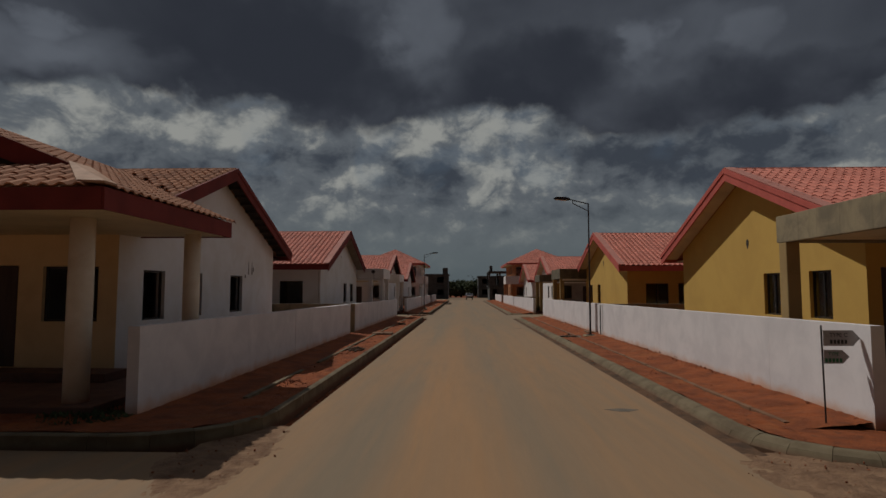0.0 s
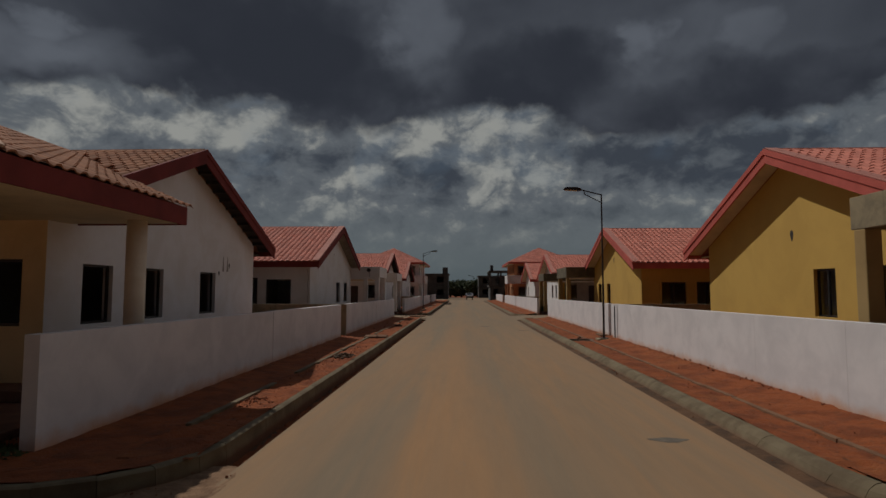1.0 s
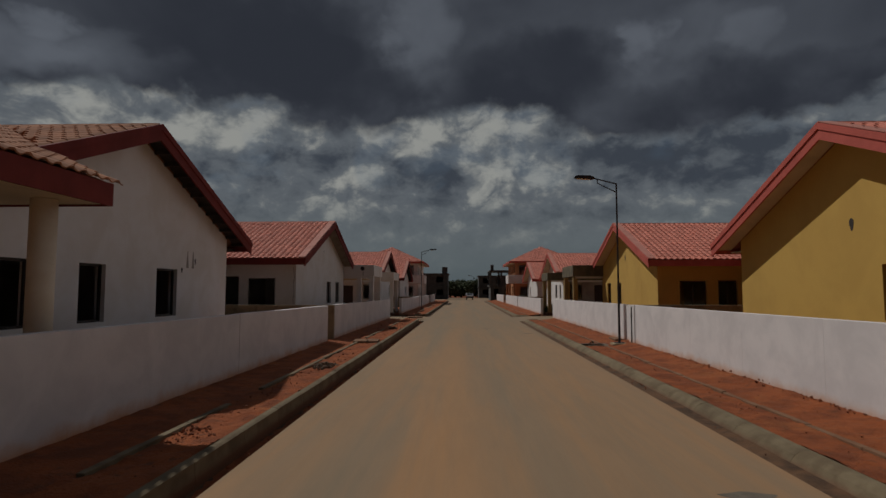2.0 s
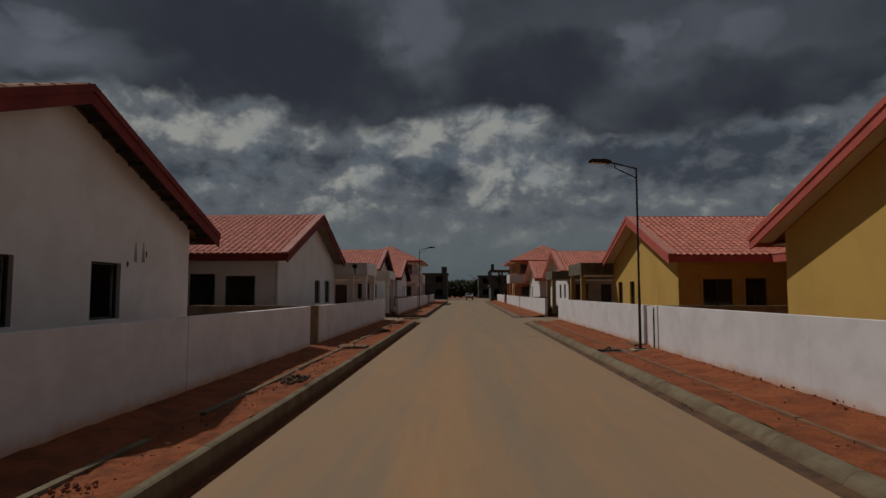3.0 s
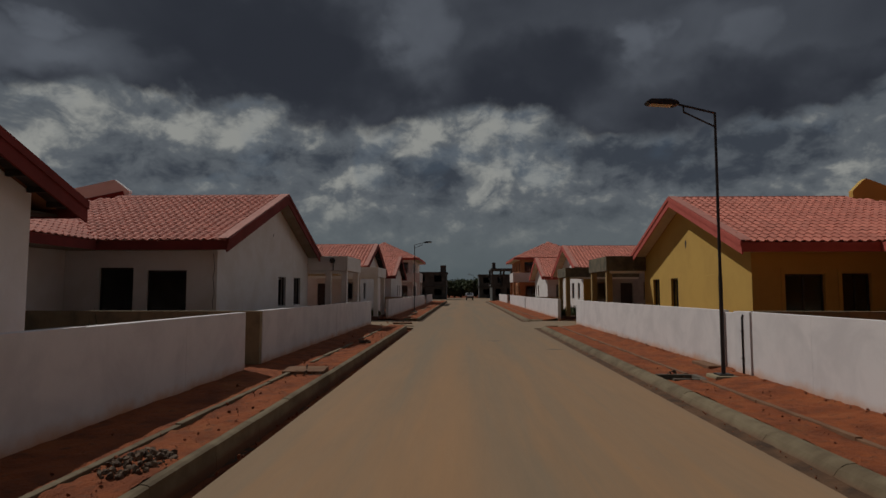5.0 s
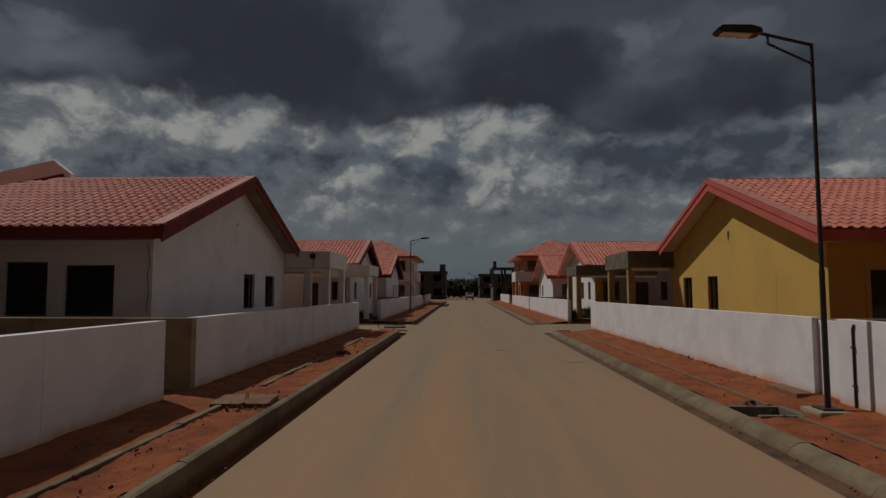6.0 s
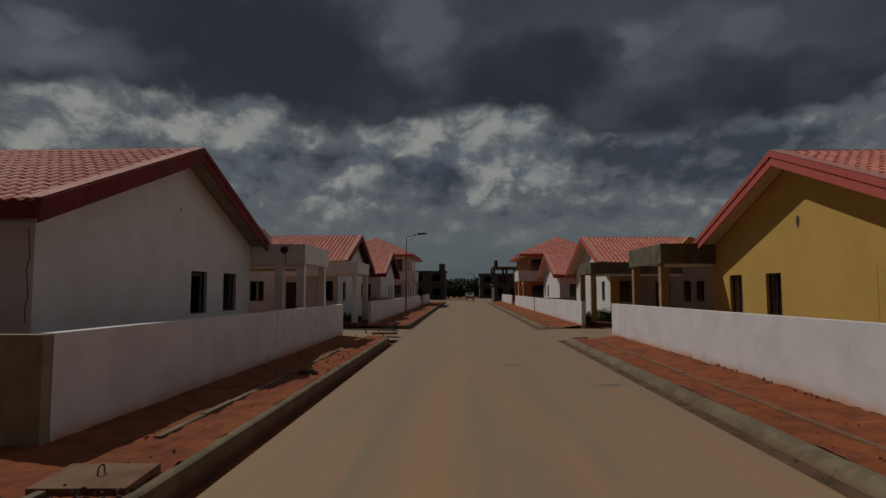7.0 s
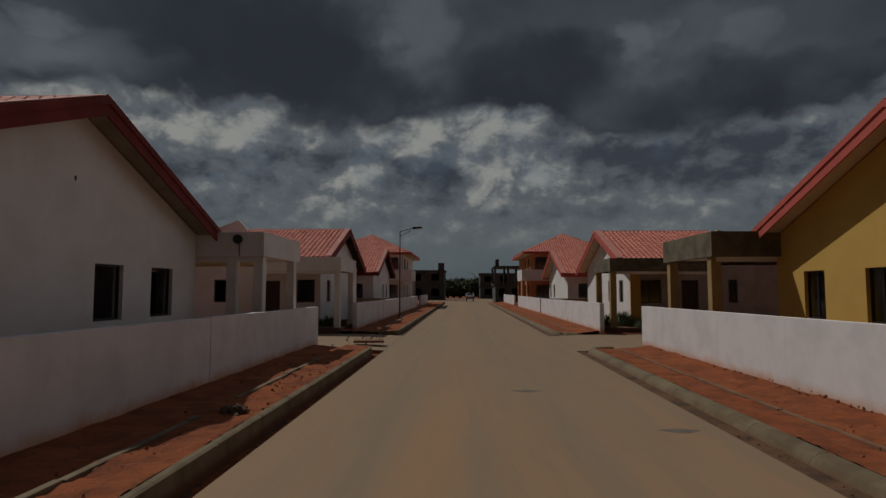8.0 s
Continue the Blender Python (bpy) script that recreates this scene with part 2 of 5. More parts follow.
RUBBLE = surface("broken_concrete", (0.15, 0.10, 0.065), 0.95, (0.07, 0.045, 0.03), 6, 60, 0.4, 0.3, per_piece=0.25)
CLOD = surface("soil_clod", (0.25, 0.08, 0.032), 0.97, (0.17, 0.055, 0.025), 5, 50, 0.4, 0.3, per_piece=0.3)
LEAF = surface("dry_green_leaf", (0.07, 0.09, 0.03), 0.8, (0.045, 0.06, 0.02), 3, 30, 0.0, 0.3, per_piece=0.35)
CAR_PAINT = surface("silver_car_paint", (0.35, 0.35, 0.36), 0.35, None, 3, 40, 0.0, 0.05, metal=0.4)
CAR_DARK = surface("car_glass_dark", (0.02, 0.02, 0.022), 0.2, None, 3, 40, 0.0, 0.05)
RUBBER = surface("tyre_rubber", (0.02, 0.02, 0.02), 0.9, None, 3, 40, 0.1, 0.1)
PORCH_TILE = surface("brown_porch_floor", (0.16, 0.075, 0.05), 0.75, None, 2, 30, 0.1, 0.2)


def glass_material():
    mat = bpy.data.materials.new("window_glass")
    mat.use_nodes = True
    b = mat.node_tree.nodes["Principled BSDF"]
    b.inputs["Base Color"].default_value = (0.75, 0.8, 0.8, 1)
    b.inputs["Roughness"].default_value, b.inputs["Transmission Weight"].default_value, b.inputs["IOR"].default_value = 0.03, 1.0, 1.45
    return mat


GLASS = glass_material()


def road_material():
    mat = surface("dusty_concrete_road", (0.295, 0.177, 0.092), 0.88, (0.255, 0.165, 0.093), 0.5, 70, 0.18, 0.12, stretch=(1, 0.10, 1))
    N = Nodes(mat.node_tree)
    bsdf = mat.node_tree.nodes["Principled BSDF"]
    old = bsdf.inputs["Base Color"].links[0].from_socket
    p = N.add("ShaderNodeNewGeometry").outputs["Position"]
    sep = N.add("ShaderNodeSeparateXYZ")
    N.plug(sep.inputs[0], p)
    wander = N.m("MULTIPLY", N.m("SUBTRACT", N.noise(N.scaled(p, 0.35, 0.05, 1, 2.0), 1.0, 3, 0.5), 0.5), 1.5)
    x = N.m("ADD", sep.outputs[0], wander)

    def lane(x0, w):
        """A soft-edged strip worn along the street."""
        return N.step(N.m("ABSOLUTE", N.m("SUBTRACT", x, x0)), w, 0.0)
    tracks = N.noise(N.scaled(p, 1.0, 0.03, 1), 1.5, 5, 0.62, 0.2)
    worn = N.m("ADD", N.m("MULTIPLY", N.step(tracks, 0.34, 0.72), 0.45), N.m("MULTIPLY", N.m("ADD", lane(1.0, 1.1), lane(-1.35, 0.8)), 0.30), clamp=True)
    col = N.mix(worn, old, (0.190, 0.153, 0.104))
    dust = N.noise(N.scaled(p, 1.0, 0.06, 1, 4.0, 3.0), 1.1, 6, 0.65, 0.5)
    drift = N.m("ADD", N.m("MULTIPLY", N.step(dust, 0.42, 0.70), 0.6), N.m("MULTIPLY", lane(-0.35, 0.8), 0.4), clamp=True)
    col = N.mix(drift, col, (0.355, 0.188, 0.080))
    spots = N.noise(N.scaled(p, 1.0, 0.45, 1, 9.0, 2.0), 2.3, 5, 0.6)
    col = N.mix(N.m("MULTIPLY", N.step(spots, 0.66, 0.74), 0.3), col, (0.20, 0.17, 0.13))
    film = N.noise(N.scaled(p, 1.0, 0.12, 1, 1.0, 7.0), 5.0, 6, 0.7)
    col = N.mix(1.0, col, N.m("ADD", 0.86, N.m("MULTIPLY", film, 0.28)), "MULTIPLY")
    # less red dust away from the junction
    clean = N.m("MULTIPLY", N.step(N.m("ADD", sep.outputs[1], N.m("MULTIPLY", N.m("SUBTRACT", dust, 0.5), 20.0)), 16.0, 44.0), 0.42)
    col = N.mix(clean, col, (0.182, 0.146, 0.098))
    N.plug(bsdf.inputs["Base Color"], col)
    return mat


def soil_material():
    mat = surface("red_laterite_soil", (0.285, 0.070, 0.014), 0.97, (0.172, 0.041, 0.010), 1.8, 26, 1.0, 0.45, bump_far=0.06)
    N = Nodes(mat.node_tree)
    bsdf = mat.node_tree.nodes["Principled BSDF"]
    old = bsdf.inputs["Base Color"].links[0].from_socket
    p = N.add("ShaderNodeNewGeometry").outputs["Position"]
    pale = N.noise(p, 0.8, 6, 0.65, 0.4)
    col = N.mix(N.m("MULTIPLY", N.step(pale, 0.52, 0.72), 0.5), old, (0.335, 0.118, 0.031))
    clod = N.noise(p, 6.5, 6, 0.72)
    col = N.mix(N.m("MULTIPLY", N.step(clod, 0.53, 0.68), 0.75), col, (0.098, 0.036, 0.014))
    N.plug(bsdf.inputs["Base Color"], col)
    return mat


ROAD, SOIL = road_material(), soil_material()
SAND = surface("gutter_sand", (0.125, 0.062, 0.028), 0.97, (0.055, 0.03, 0.016), 2.2, 22, 0.6, 0.35, bump_far=0.04)

DIRT = surface("brown_dirt", (0.25, 0.145, 0.08), 0.97, (0.16, 0.085, 0.045), 3.0, 18, 0.9, 0.4, bump_far=0.06)

# ---- mesh helpers ----


def part(name, bm, material, parent=None, label=""):
    me = bpy.data.meshes.new(name)
    bmesh.ops.recalc_face_normals(bm, faces=bm.faces)
    bm.to_mesh(me)
    bm.free()
    me.materials.append(material)
    ob = new(name, me)
    ob.parent = parent
    return tagged(ob, label) if label else ob


def thing(name, label, category, group="", kind=""):
    return tagged(new(name), label, category, group, kind)


def box(bm, x0, x1, y0, y1, z0, z1, bevel=0.0):
    x0, x1, y0, y1, z0, z1 = min(x0, x1), max(x0, x1), min(y0, y1), max(y0, y1), min(z0, z1), max(z0, z1)
    m = Matrix.Translation(((x0 + x1) / 2, (y0 + y1) / 2, (z0 + z1) / 2)) @ Matrix.Diagonal((x1 - x0, y1 - y0, z1 - z0, 1))
    made = bmesh.ops.create_cube(bm, size=1, matrix=m)["verts"]
    if bevel:
        edges = list({e for v in made for e in v.link_edges})
        bmesh.ops.bevel(bm, geom=edges, offset=bevel, segments=2, affect="EDGES", profile=0.6)


def box_part(name, material, parent, x0, x1, y0, y1, z0, z1, bevel=0.0, label=""):
    bm = bmesh.new()
    box(bm, x0, x1, y0, y1, z0, z1, bevel)
    return part(name, bm, material, parent, label)


def prism(bm, points, shift):
    """A polygon of 3D points, drawn out along shift."""
    a = [bm.verts.new(p) for p in points]
    b = [bm.verts.new(Vector(p) + Vector(shift)) for p in points]
    bm.faces.new(a)
    bm.faces.new(b[::-1])
    for i in range(len(a)):
        j = (i + 1) % len(a)
        bm.faces.new((a[i], a[j], b[j], b[i]))


def cylinder(bm, x, y, z0, z1, r0, r1=None, n=20):
    r1 = r0 if r1 is None else r1
    bmesh.ops.create_cone(bm, cap_ends=True, segments=n, radius1=r0, radius2=r1, depth=z1 - z0, matrix=Matrix.Translation((x, y, (z0 + z1) / 2)))


def tube(bm, a, b, r, n=10):
    a, b = Vector(a), Vector(b)
    turn = (b - a).to_track_quat("Z", "Y").to_matrix().to_4x4()
    bmesh.ops.create_cone(bm, cap_ends=True, segments=n, radius1=r, radius2=r, depth=(b - a).length, matrix=Matrix.Translation((a + b) / 2) @ turn)


def wall(bm, at, u0, u1, z0, z1, thick, holes=(), peak=None):
    """A wall with real openings. at(u, w, z) maps along-wall u, depth w, height z to the world. peak: (u, z) of a gable point above z1."""
    us = sorted({u0, u1, *[min(max(h[k], u0), u1) for h in holes for k in (0, 1)]})
    zs = sorted({z0, z1, *[h[k] for h in holes for k in (2, 3)]})

    def solid(i, j):
        if not (0 <= i < len(us) - 1 and 0 <= j < len(zs) - 1):
            return False
        u, z = (us[i] + us[i + 1]) / 2, (zs[j] + zs[j + 1]) / 2
        return not any(h[0] < u < h[1] and h[2] < z < h[3] for h in holes)

    def quad(*pts):
        bm.faces.new([bm.verts.new(at(*p)) for p in pts])
    for i in range(len(us) - 1):
        for j in range(len(zs) - 1):
            if not solid(i, j):
                continue
            a, b, c, d = us[i], us[i + 1], zs[j], zs[j + 1]
            for w in (0, thick):
                quad((a, w, c), (b, w, c), (b, w, d), (a, w, d))
            for ni, nj, p, q in ((i - 1, j, (a, c), (a, d)), (i + 1, j, (b, c), (b, d)), (i, j - 1, (a, c), (b, c)), (i, j + 1, (a, d), (b, d))):
                if not solid(ni, nj) and not (peak and nj == len(zs) - 1):
                    quad((p[0], 0, p[1]), (q[0], 0, q[1]), (q[0], thick, q[1]), (p[0], thick, p[1]))
    if peak:
        tri = [(u0, z1), *[(u, z1) for u in us[1:-1]], (u1, z1), peak]
        for w in (0, thick):
            bm.faces.new([bm.verts.new(at(u, w, z)) for u, z in tri])
        for p, q in (((u0, z1), peak), ((u1, z1), peak)):
            quad((p[0], 0, p[1]), (q[0], 0, q[1]), (q[0], thick, q[1]), (p[0], thick, p[1]))
    bmesh.ops.remove_doubles(bm, verts=bm.verts, dist=0.0005)


# ---- roof tiles ----
TW, TL = 0.26, 0.385
TILE_U = [-0.5, -0.28, -0.04, 0.22, 0.5]
TILE_H = [0.0, 0.042, 0.052, 0.012, 0.0]


def tile_geometry():
    """One barrel tile: local x along the eave, y up the slope, z out."""
    v = [(u * TW, -TL / 2 - 0.02, h + 0.027) for u, h in zip(TILE_U, TILE_H)]
    v += [(u * TW, TL / 2, h + 0.008) for u, h in zip(TILE_U, TILE_H)]
    v += [(u * TW, -TL / 2 - 0.02, h * 0.8 + 0.008) for u, h in zip(TILE_U, TILE_H)]
    f = [(i, i + 1, i + 6, i + 5) for i in range(4)] + [(i + 10, i + 11, i + 1, i) for i in range(4)]
    return v, f


TILE_V, TILE_F = tile_geometry()
TILE_MESHES = {}


def tile_mesh(material):
    if material.name not in TILE_MESHES:
        me = bpy.data.meshes.new("roof_tile")
        me.from_pydata(TILE_V, [], TILE_F)
        me.materials.append(material)
        TILE_MESHES[material.name] = me
    return TILE_MESHES[material.name]


TILE_JOBS = []


def tiled(parent, origin, along, up, length, height, material, keep=None, single=0):
    """Covers a slope with tiles: origin at its lower corner, along the eave, up the slope; keep(u, v) cuts it; the first `single` are parts."""
    TILE_JOBS.append((parent, Vector(origin), Vector(along).normalized(), Vector(up).normalized(), length, height, material, keep, single))


def lay_tiles():
    rnd = random.Random(5)
    base = np.array(TILE_V)
    for parent, o, a, u, length, height, material, keep, single in TILE_JOBS:
        n = a.cross(u)
        if n.z < 0:
            n = -n
        cols, rows = int(length / TW), max(1, round(height / TL))
        spots = [((c + 0.5) * length / cols, (r + 0.5) * height / rows) for c in range(cols) for r in range(rows)]
        spots = [s for s in spots if keep is None or keep(*s)]
        verts, faces = [], []
        for k, (su, sv) in enumerate(spots):
            p = o + a * su + u * sv + n * rnd.uniform(0.0, 0.006)
            turn = rnd.uniform(-0.012, 0.012)
            ax, uy = a + u * turn, u - a * turn
            m = Matrix(((ax.x, uy.x, n.x, p.x), (ax.y, uy.y, n.y, p.y), (ax.z, uy.z, n.z, p.z), (0, 0, 0, 1)))
            if k < single:
                ob = new("roof_tile", tile_mesh(material))
                ob.parent, ob.matrix_basis = parent, m
            else:
                b = len(verts)
                mm = np.array(m)
                verts += [tuple(q) for q in base @ mm[:3, :3].T + mm[:3, 3]]
                faces += [tuple(i + b for i in f) for f in TILE_F]
        if verts:
            me = bpy.data.meshes.new("roof_tiles")
            me.from_pydata(verts, [], faces)
            me.materials.append(material)
            ob = tagged(new("roof_tiles", me), kind="stuff")
            ob.parent = parent


# ---- ground, road, kerbs ----
def sheet(name, x0, x1, y0, y1, z, nx, ny, material, rough=0.0, kind="structure", label="", seed=0.0, pit=None, rise=0.0, heap=0.0):
    """A ground sheet with uneven relief."""
    bm = bmesh.new()
    rows = []
    for j in range(ny + 1):
        row = []
        for i in range(nx + 1):
            x, y = x0 + (x1 - x0) * i / nx, y0 + (y1 - y0) * j / ny
            h = 0.0
            if rough:
                h = rough * (noise.noise((x * 1.3 + seed, y * 1.3, 0)) + 0.6 * noise.noise((x * 4.1, y * 4.1 + seed, 3)) + 0.5 * noise.noise((x * 9, y * 9, seed)) + 0.4 * noise.noise((x * 19, y * 13, seed)))
            row.append(bm.verts.new((x, y, z + h + rise * (1 - i / nx) + heap * max(0.0, (i / nx - 0.36) / 0.64) ** 1.3)))
        rows.append(row)
    for j in range(ny):
        for i in range(nx):
            cx, cy = x0 + (x1 - x0) * (i + 0.5) / nx, y0 + (y1 - y0) * (j + 0.5) / ny
            if pit and pit[0] < cx < pit[1] and pit[2] < cy < pit[3]:
                continue
            bm.faces.new((rows[j][i], rows[j][i + 1], rows[j + 1][i + 1], rows[j + 1][i]))
    ob = part(name, bm, material)
    for f in ob.data.polygons:
        f.use_smooth = True
    return tagged(ob, label, name.split("_")[0], kind=kind)


sheet("ground", -1500, 1500, -600, 2600, -0.12, 8, 8, SOIL, label="red laterite earth reaching the horizon")
ROAD_L, ROAD_R = -2.82, 3.74
bm = bmesh.new()
box(bm, ROAD_L, ROAD_R, -40, 122, -0.3, 0.0)
box(bm, -9, 10, 122.005, 176, -0.3, -0.113)
tagged(part("road", bm, ROAD), "long straight dusty tan concrete road", "road", kind="structure")
bm = bmesh.new()
box(bm, -60, ROAD_L - 0.004, -6.0, 7.88, -0.3, -0.004)
box(bm, ROAD_R + 0.004, 60, -6.0, 7.5, -0.3, -0.004)
tagged(part("side_road", bm, ROAD), "dusty concrete side street crossing the road", "road", kind="structure")

YARD, YARD_R = 0.2, 0.12
PIT = 4.34, 5.18, 25.97, 26.73


def raised(name, x0, x1, y0, y1, nx, ny, seed, label, rough=0.022):
    return sheet(name, x0, x1, y0, y1, YARD_R if x0 > 0 else YARD, nx, ny, SOIL, rough, label=label, seed=seed)


# footways of bare earth beside the road, plots behind the boundary walls
for y0, y1, sd in ((9.0, 44.5, 0.0), (51.5, 118.0, 7.0)):
    sheet("footway_soil", -5.3, -4.1, y0, y1, YARD - 0.08, 14, int((y1 - y0) * 7), SOIL, 0.022, label="low red earth strip along the wall", seed=sd + 9, rise=0.09)
    raised("footway_soil", -4.12, -3.22, y0, y1, 18, int((y1 - y0) * 14), sd, "red earth footway with clods and rubble", 0.036)
    sheet("footway_soil", 4.32, 6.2, y0, y1, YARD_R, 32, int((y1 - y0) * 14), SOIL, 0.03, label="red earth footway along the kerb", seed=sd + 3, pit=PIT, heap=0.13)
raised("plot_soil", -60, -5.29, 8.3, 44.5, 60, 60, 1.0, "shaded earth of the plots behind the wall", 0.015)
raised("plot_soil", 6.15, 60, 8.3, 44.9, 60, 60, 2.0, "earth of the plots behind the wall", 0.015)
raised("plot_soil", -60, -5.29, 51.2, 118, 60, 60, 4.0, "earth of the far plots", 0.015)
raised("plot_soil", 6.15, 60, 51.2, 118, 60, 60, 5.0, "earth of the far plots", 0.015)
for s, xe in ((-1, 5.32), (1, 6.18)):
    xa = 0.004 - ROAD_L if s < 0 else ROAD_R + 0.004
    bm = bmesh.new()
    prism(bm, [(s * xa, 44.75, -0.2), (s * xa, 44.75, 0.0), (s * (xa + 1.4), 44.75, 0.07), (s * 16, 44.75, 0.17), (s * 16, 44.75, -0.2)], (0, 6.4, 0))
    tagged(part("driveway", bm, ROAD), "dusty concrete drive between two plots", "driveway", kind="structure")


def kerb_line(label, pts, s, face, top, high):
    """Kerb stones along a line of (x, y); s: which side the footway lies (-1 left); face: batter; top: width; high: its height."""
    kerb = thing("kerb", label, "kerb", kind="structure")
    rnd = random.Random(len(pts))
    line = [Vector((*p, 0)) for p in pts]
    fine = [line[0]]
    for p, q in zip(line, line[1:]):
        n = max(1, round((q - p).length / 1.5))
        fine += [p.lerp(q, (i + 1) / n) for i in range(n)]
    outs = []
    for i, p in enumerate(fine):
        d = (fine[min(i + 1, len(fine) - 1)] - p).normalized() + (p - fine[max(i - 1, 0)]).normalized()
        d.normalize()
        outs.append(Vector((d.y, -d.x, 0)) if s > 0 else Vector((-d.y, d.x, 0)))
    for p, q, op, oq in zip(fine, fine[1:], outs, outs[1:]):
        d = (q - p).normalized()
        g, h = 0.003, rnd.uniform(-0.004, 0.004)
        ring = [(-face, -0.2), (-face, 0.0), (-face * 0.55, high * 0.62), (-0.015, high * 0.91 + h), (0.02, high + h), (top - 0.03, high + 0.008 + h), (top, high - 0.015 + h), (top, -0.2)]
        bm = bmesh.new()
        a = [bm.verts.new(p + d * g + op * w + Vector((0, 0, z))) for w, z in ring]
        b = [bm.verts.new(q - d * g + oq * w + Vector((0, 0, z))) for w, z in ring]
        bm.faces.new(a)
        bm.faces.new(b[::-1])
        for i in range(len(ring)):
            j = (i + 1) % len(ring)
            bm.faces.new((a[i], a[j], b[j], b[i]))
        part("kerb_stone", bm, KERB, kerb)
    return kerb


def arc(cx, cy, r, a0, a1, n):
    return [(cx + r * math.cos(radians(a0 + (a1 - a0) * i / n)), cy + r * math.sin(radians(a0 + (a1 - a0) * i / n))) for i in range(n + 1)]


KERBS = [
    ("weathered concrete kerb stones in shade", [(-24, 7.95), (-5.2, 7.95), *arc(-4.93, 9.75, 1.8, -90, 0, 5), (-3.13, 43.8), *arc(-3.93, 43.8, 0.8, 30, 90, 2)], -1, 0.03, 0.12, 0.2),
    ("sunlit weathered concrete kerb stones", [(24, 7.55), (5.9, 7.55), *arc(5.7, 9.1, 1.55, -90, -180, 5), (4.15, 44.2), *arc(5.0, 44.2, 0.85, 150, 90, 2)], 1, 0.15, 0.14, 0.14),
    ("far concrete kerb stones", [*arc(-4.0, 52.2, 0.87, -90, 0, 3), (-3.13, 118)], -1, 0.03, 0.12, 0.2),
    ("far sunlit concrete kerb stones", [*arc(5.08, 52.2, 0.93, -90, -180, 3), (4.15, 118)], 1, 0.15, 0.14, 0.14),
]


def corner_soil(cx, cy, r, s, x_far, label):
    """Earth behind a rounded kerb corner, from the kerb's back out to x_far."""
    bm = bmesh.new()
    rows, n, m = [], 26, 26
    for j in range(n + 1):
        y = cy - r + (r + 0.45) * j / n
        xe = cx - s * math.sqrt(max(0.0, r * r - min(0.0, y - cy) ** 2))
        row = []
        for i in range(m + 1):
            x = xe + (x_far - xe) * i / m
            row.append(bm.verts.new((x, y, (YARD_R if s > 0 else YARD) + 0.004 + 0.025 * noise.noise((x * 3, y * 3, 1)) - 0.14 * max(0.0, (j - n + 4) / 4))))
        rows.append(row)
    for j in range(n):
        for i in range(m):
            bm.faces.new((rows[j][i], rows[j][i + 1], rows[j + 1][i + 1], rows[j + 1][i]))
    ob = part("corner_soil", bm, SOIL)
    for f in ob.data.polygons:
        f.use_smooth = True
    tagged(ob, label, "soil", kind="structure")


corner_soil(-4.93, 9.75, 1.66, -1, -14.0, "shaded earth behind the rounded kerb corner")
corner_soil(5.7, 9.1, 1.30, 1, 14.0, "earth behind the rounded kerb corner")


def gutter(xk, xr, y0, y1, seed, depth=-0.045):
    """Sand lying in the channel between the kerb at xk and the edge of the road slab at xr."""
    bm = bmesh.new()
    rows, n, m = [], int((y1 - y0) * 14), 10
    for j in range(n + 1):
        y = y0 + (y1 - y0) * j / n
        row = []
        for i in range(m + 1):
            f = i / m
            x = xk + (xr - xk) * f
            h = depth + 0.03 * (1 - f) + 0.02 * noise.noise((x + seed, y * 0.6, 0)) + 0.012 * noise.noise((x * 7, y * 7, seed)) + 0.006 * noise.noise((x * 17, y * 17, seed))
            row.append(bm.verts.new((x, y, h)))
        rows.append(row)
    for j in range(n):
        for i in range(m):
            bm.faces.new((rows[j][i], rows[j][i + 1], rows[j + 1][i + 1], rows[j + 1][i]))
    ob = part("gutter_sand", bm, SAND)
    for f in ob.data.polygons:
        f.use_smooth = True
    tagged(ob, "brown sand washed along the kerb", "sand", kind="structure")


gutter(-3.12, -2.8, 7.0, 44.4, 1.0, -0.15)
gutter(4.05, 3.70, 7.0, 44.9, 2.0, -0.03)
gutter(-3.12, -2.8, 51, 118, 3.0)
gutter(4.05, 3.70, 51, 118, 4.0, -0.03)


def fan(name, cx, cy, rx, ry, seed):
    """A low heap of sand with an uneven outline, thinning out onto the road."""
    bm = bmesh.new()
    rings, n = 22, 90
    prev = [bm.verts.new((cx, cy, 0.05))] * n
    for r in range(1, rings + 1):
        f = r / rings
        row = []
        for i in range(n):
            a = 2 * math.pi * i / n
            k = f * (1 + 0.28 * noise.noise((math.cos(a) * 2 + seed, math.sin(a) * 2, f)))
            x, y = cx + rx * k * math.cos(a), cy + ry * k * math.sin(a)
            row.append(bm.verts.new((x, y, 0.035 * (1 - f) + (0.02 * noise.noise((x * 4, y * 4, seed)) + 0.012 * noise.noise((x * 13, y * 13, seed))) * (1 - f * 0.4) - 0.008 * f * f)))
        for i in range(n):
            j = (i + 1) % n
            if r == 1:
                bm.faces.new((prev[0], row[i], row[j]))
            else:
                bm.faces.new((prev[i], row[i], row[j], prev[j]))
        prev = row
    ob = part(name, bm, DIRT)
    for f in ob.data.polygons:
        f.use_smooth = True
    return tagged(ob, "brown sand and grit spread over the road corner", "sand", kind="stuff")


fan("sand_drift", -3.2, 7.75, 0.72, 1.75, 1.0)
fan("sand_drift", 4.55, 7.0, 1.25, 1.35, 5.0)

# ---- boundary walls ----
WALLS = thing("boundary_wall", "white plastered boundary wall, splashed with mud at its foot", "wall", kind="structure")
WALLS_R = thing("boundary_wall", "sunlit white plastered boundary wall with muddy foot", "wall", kind="structure")


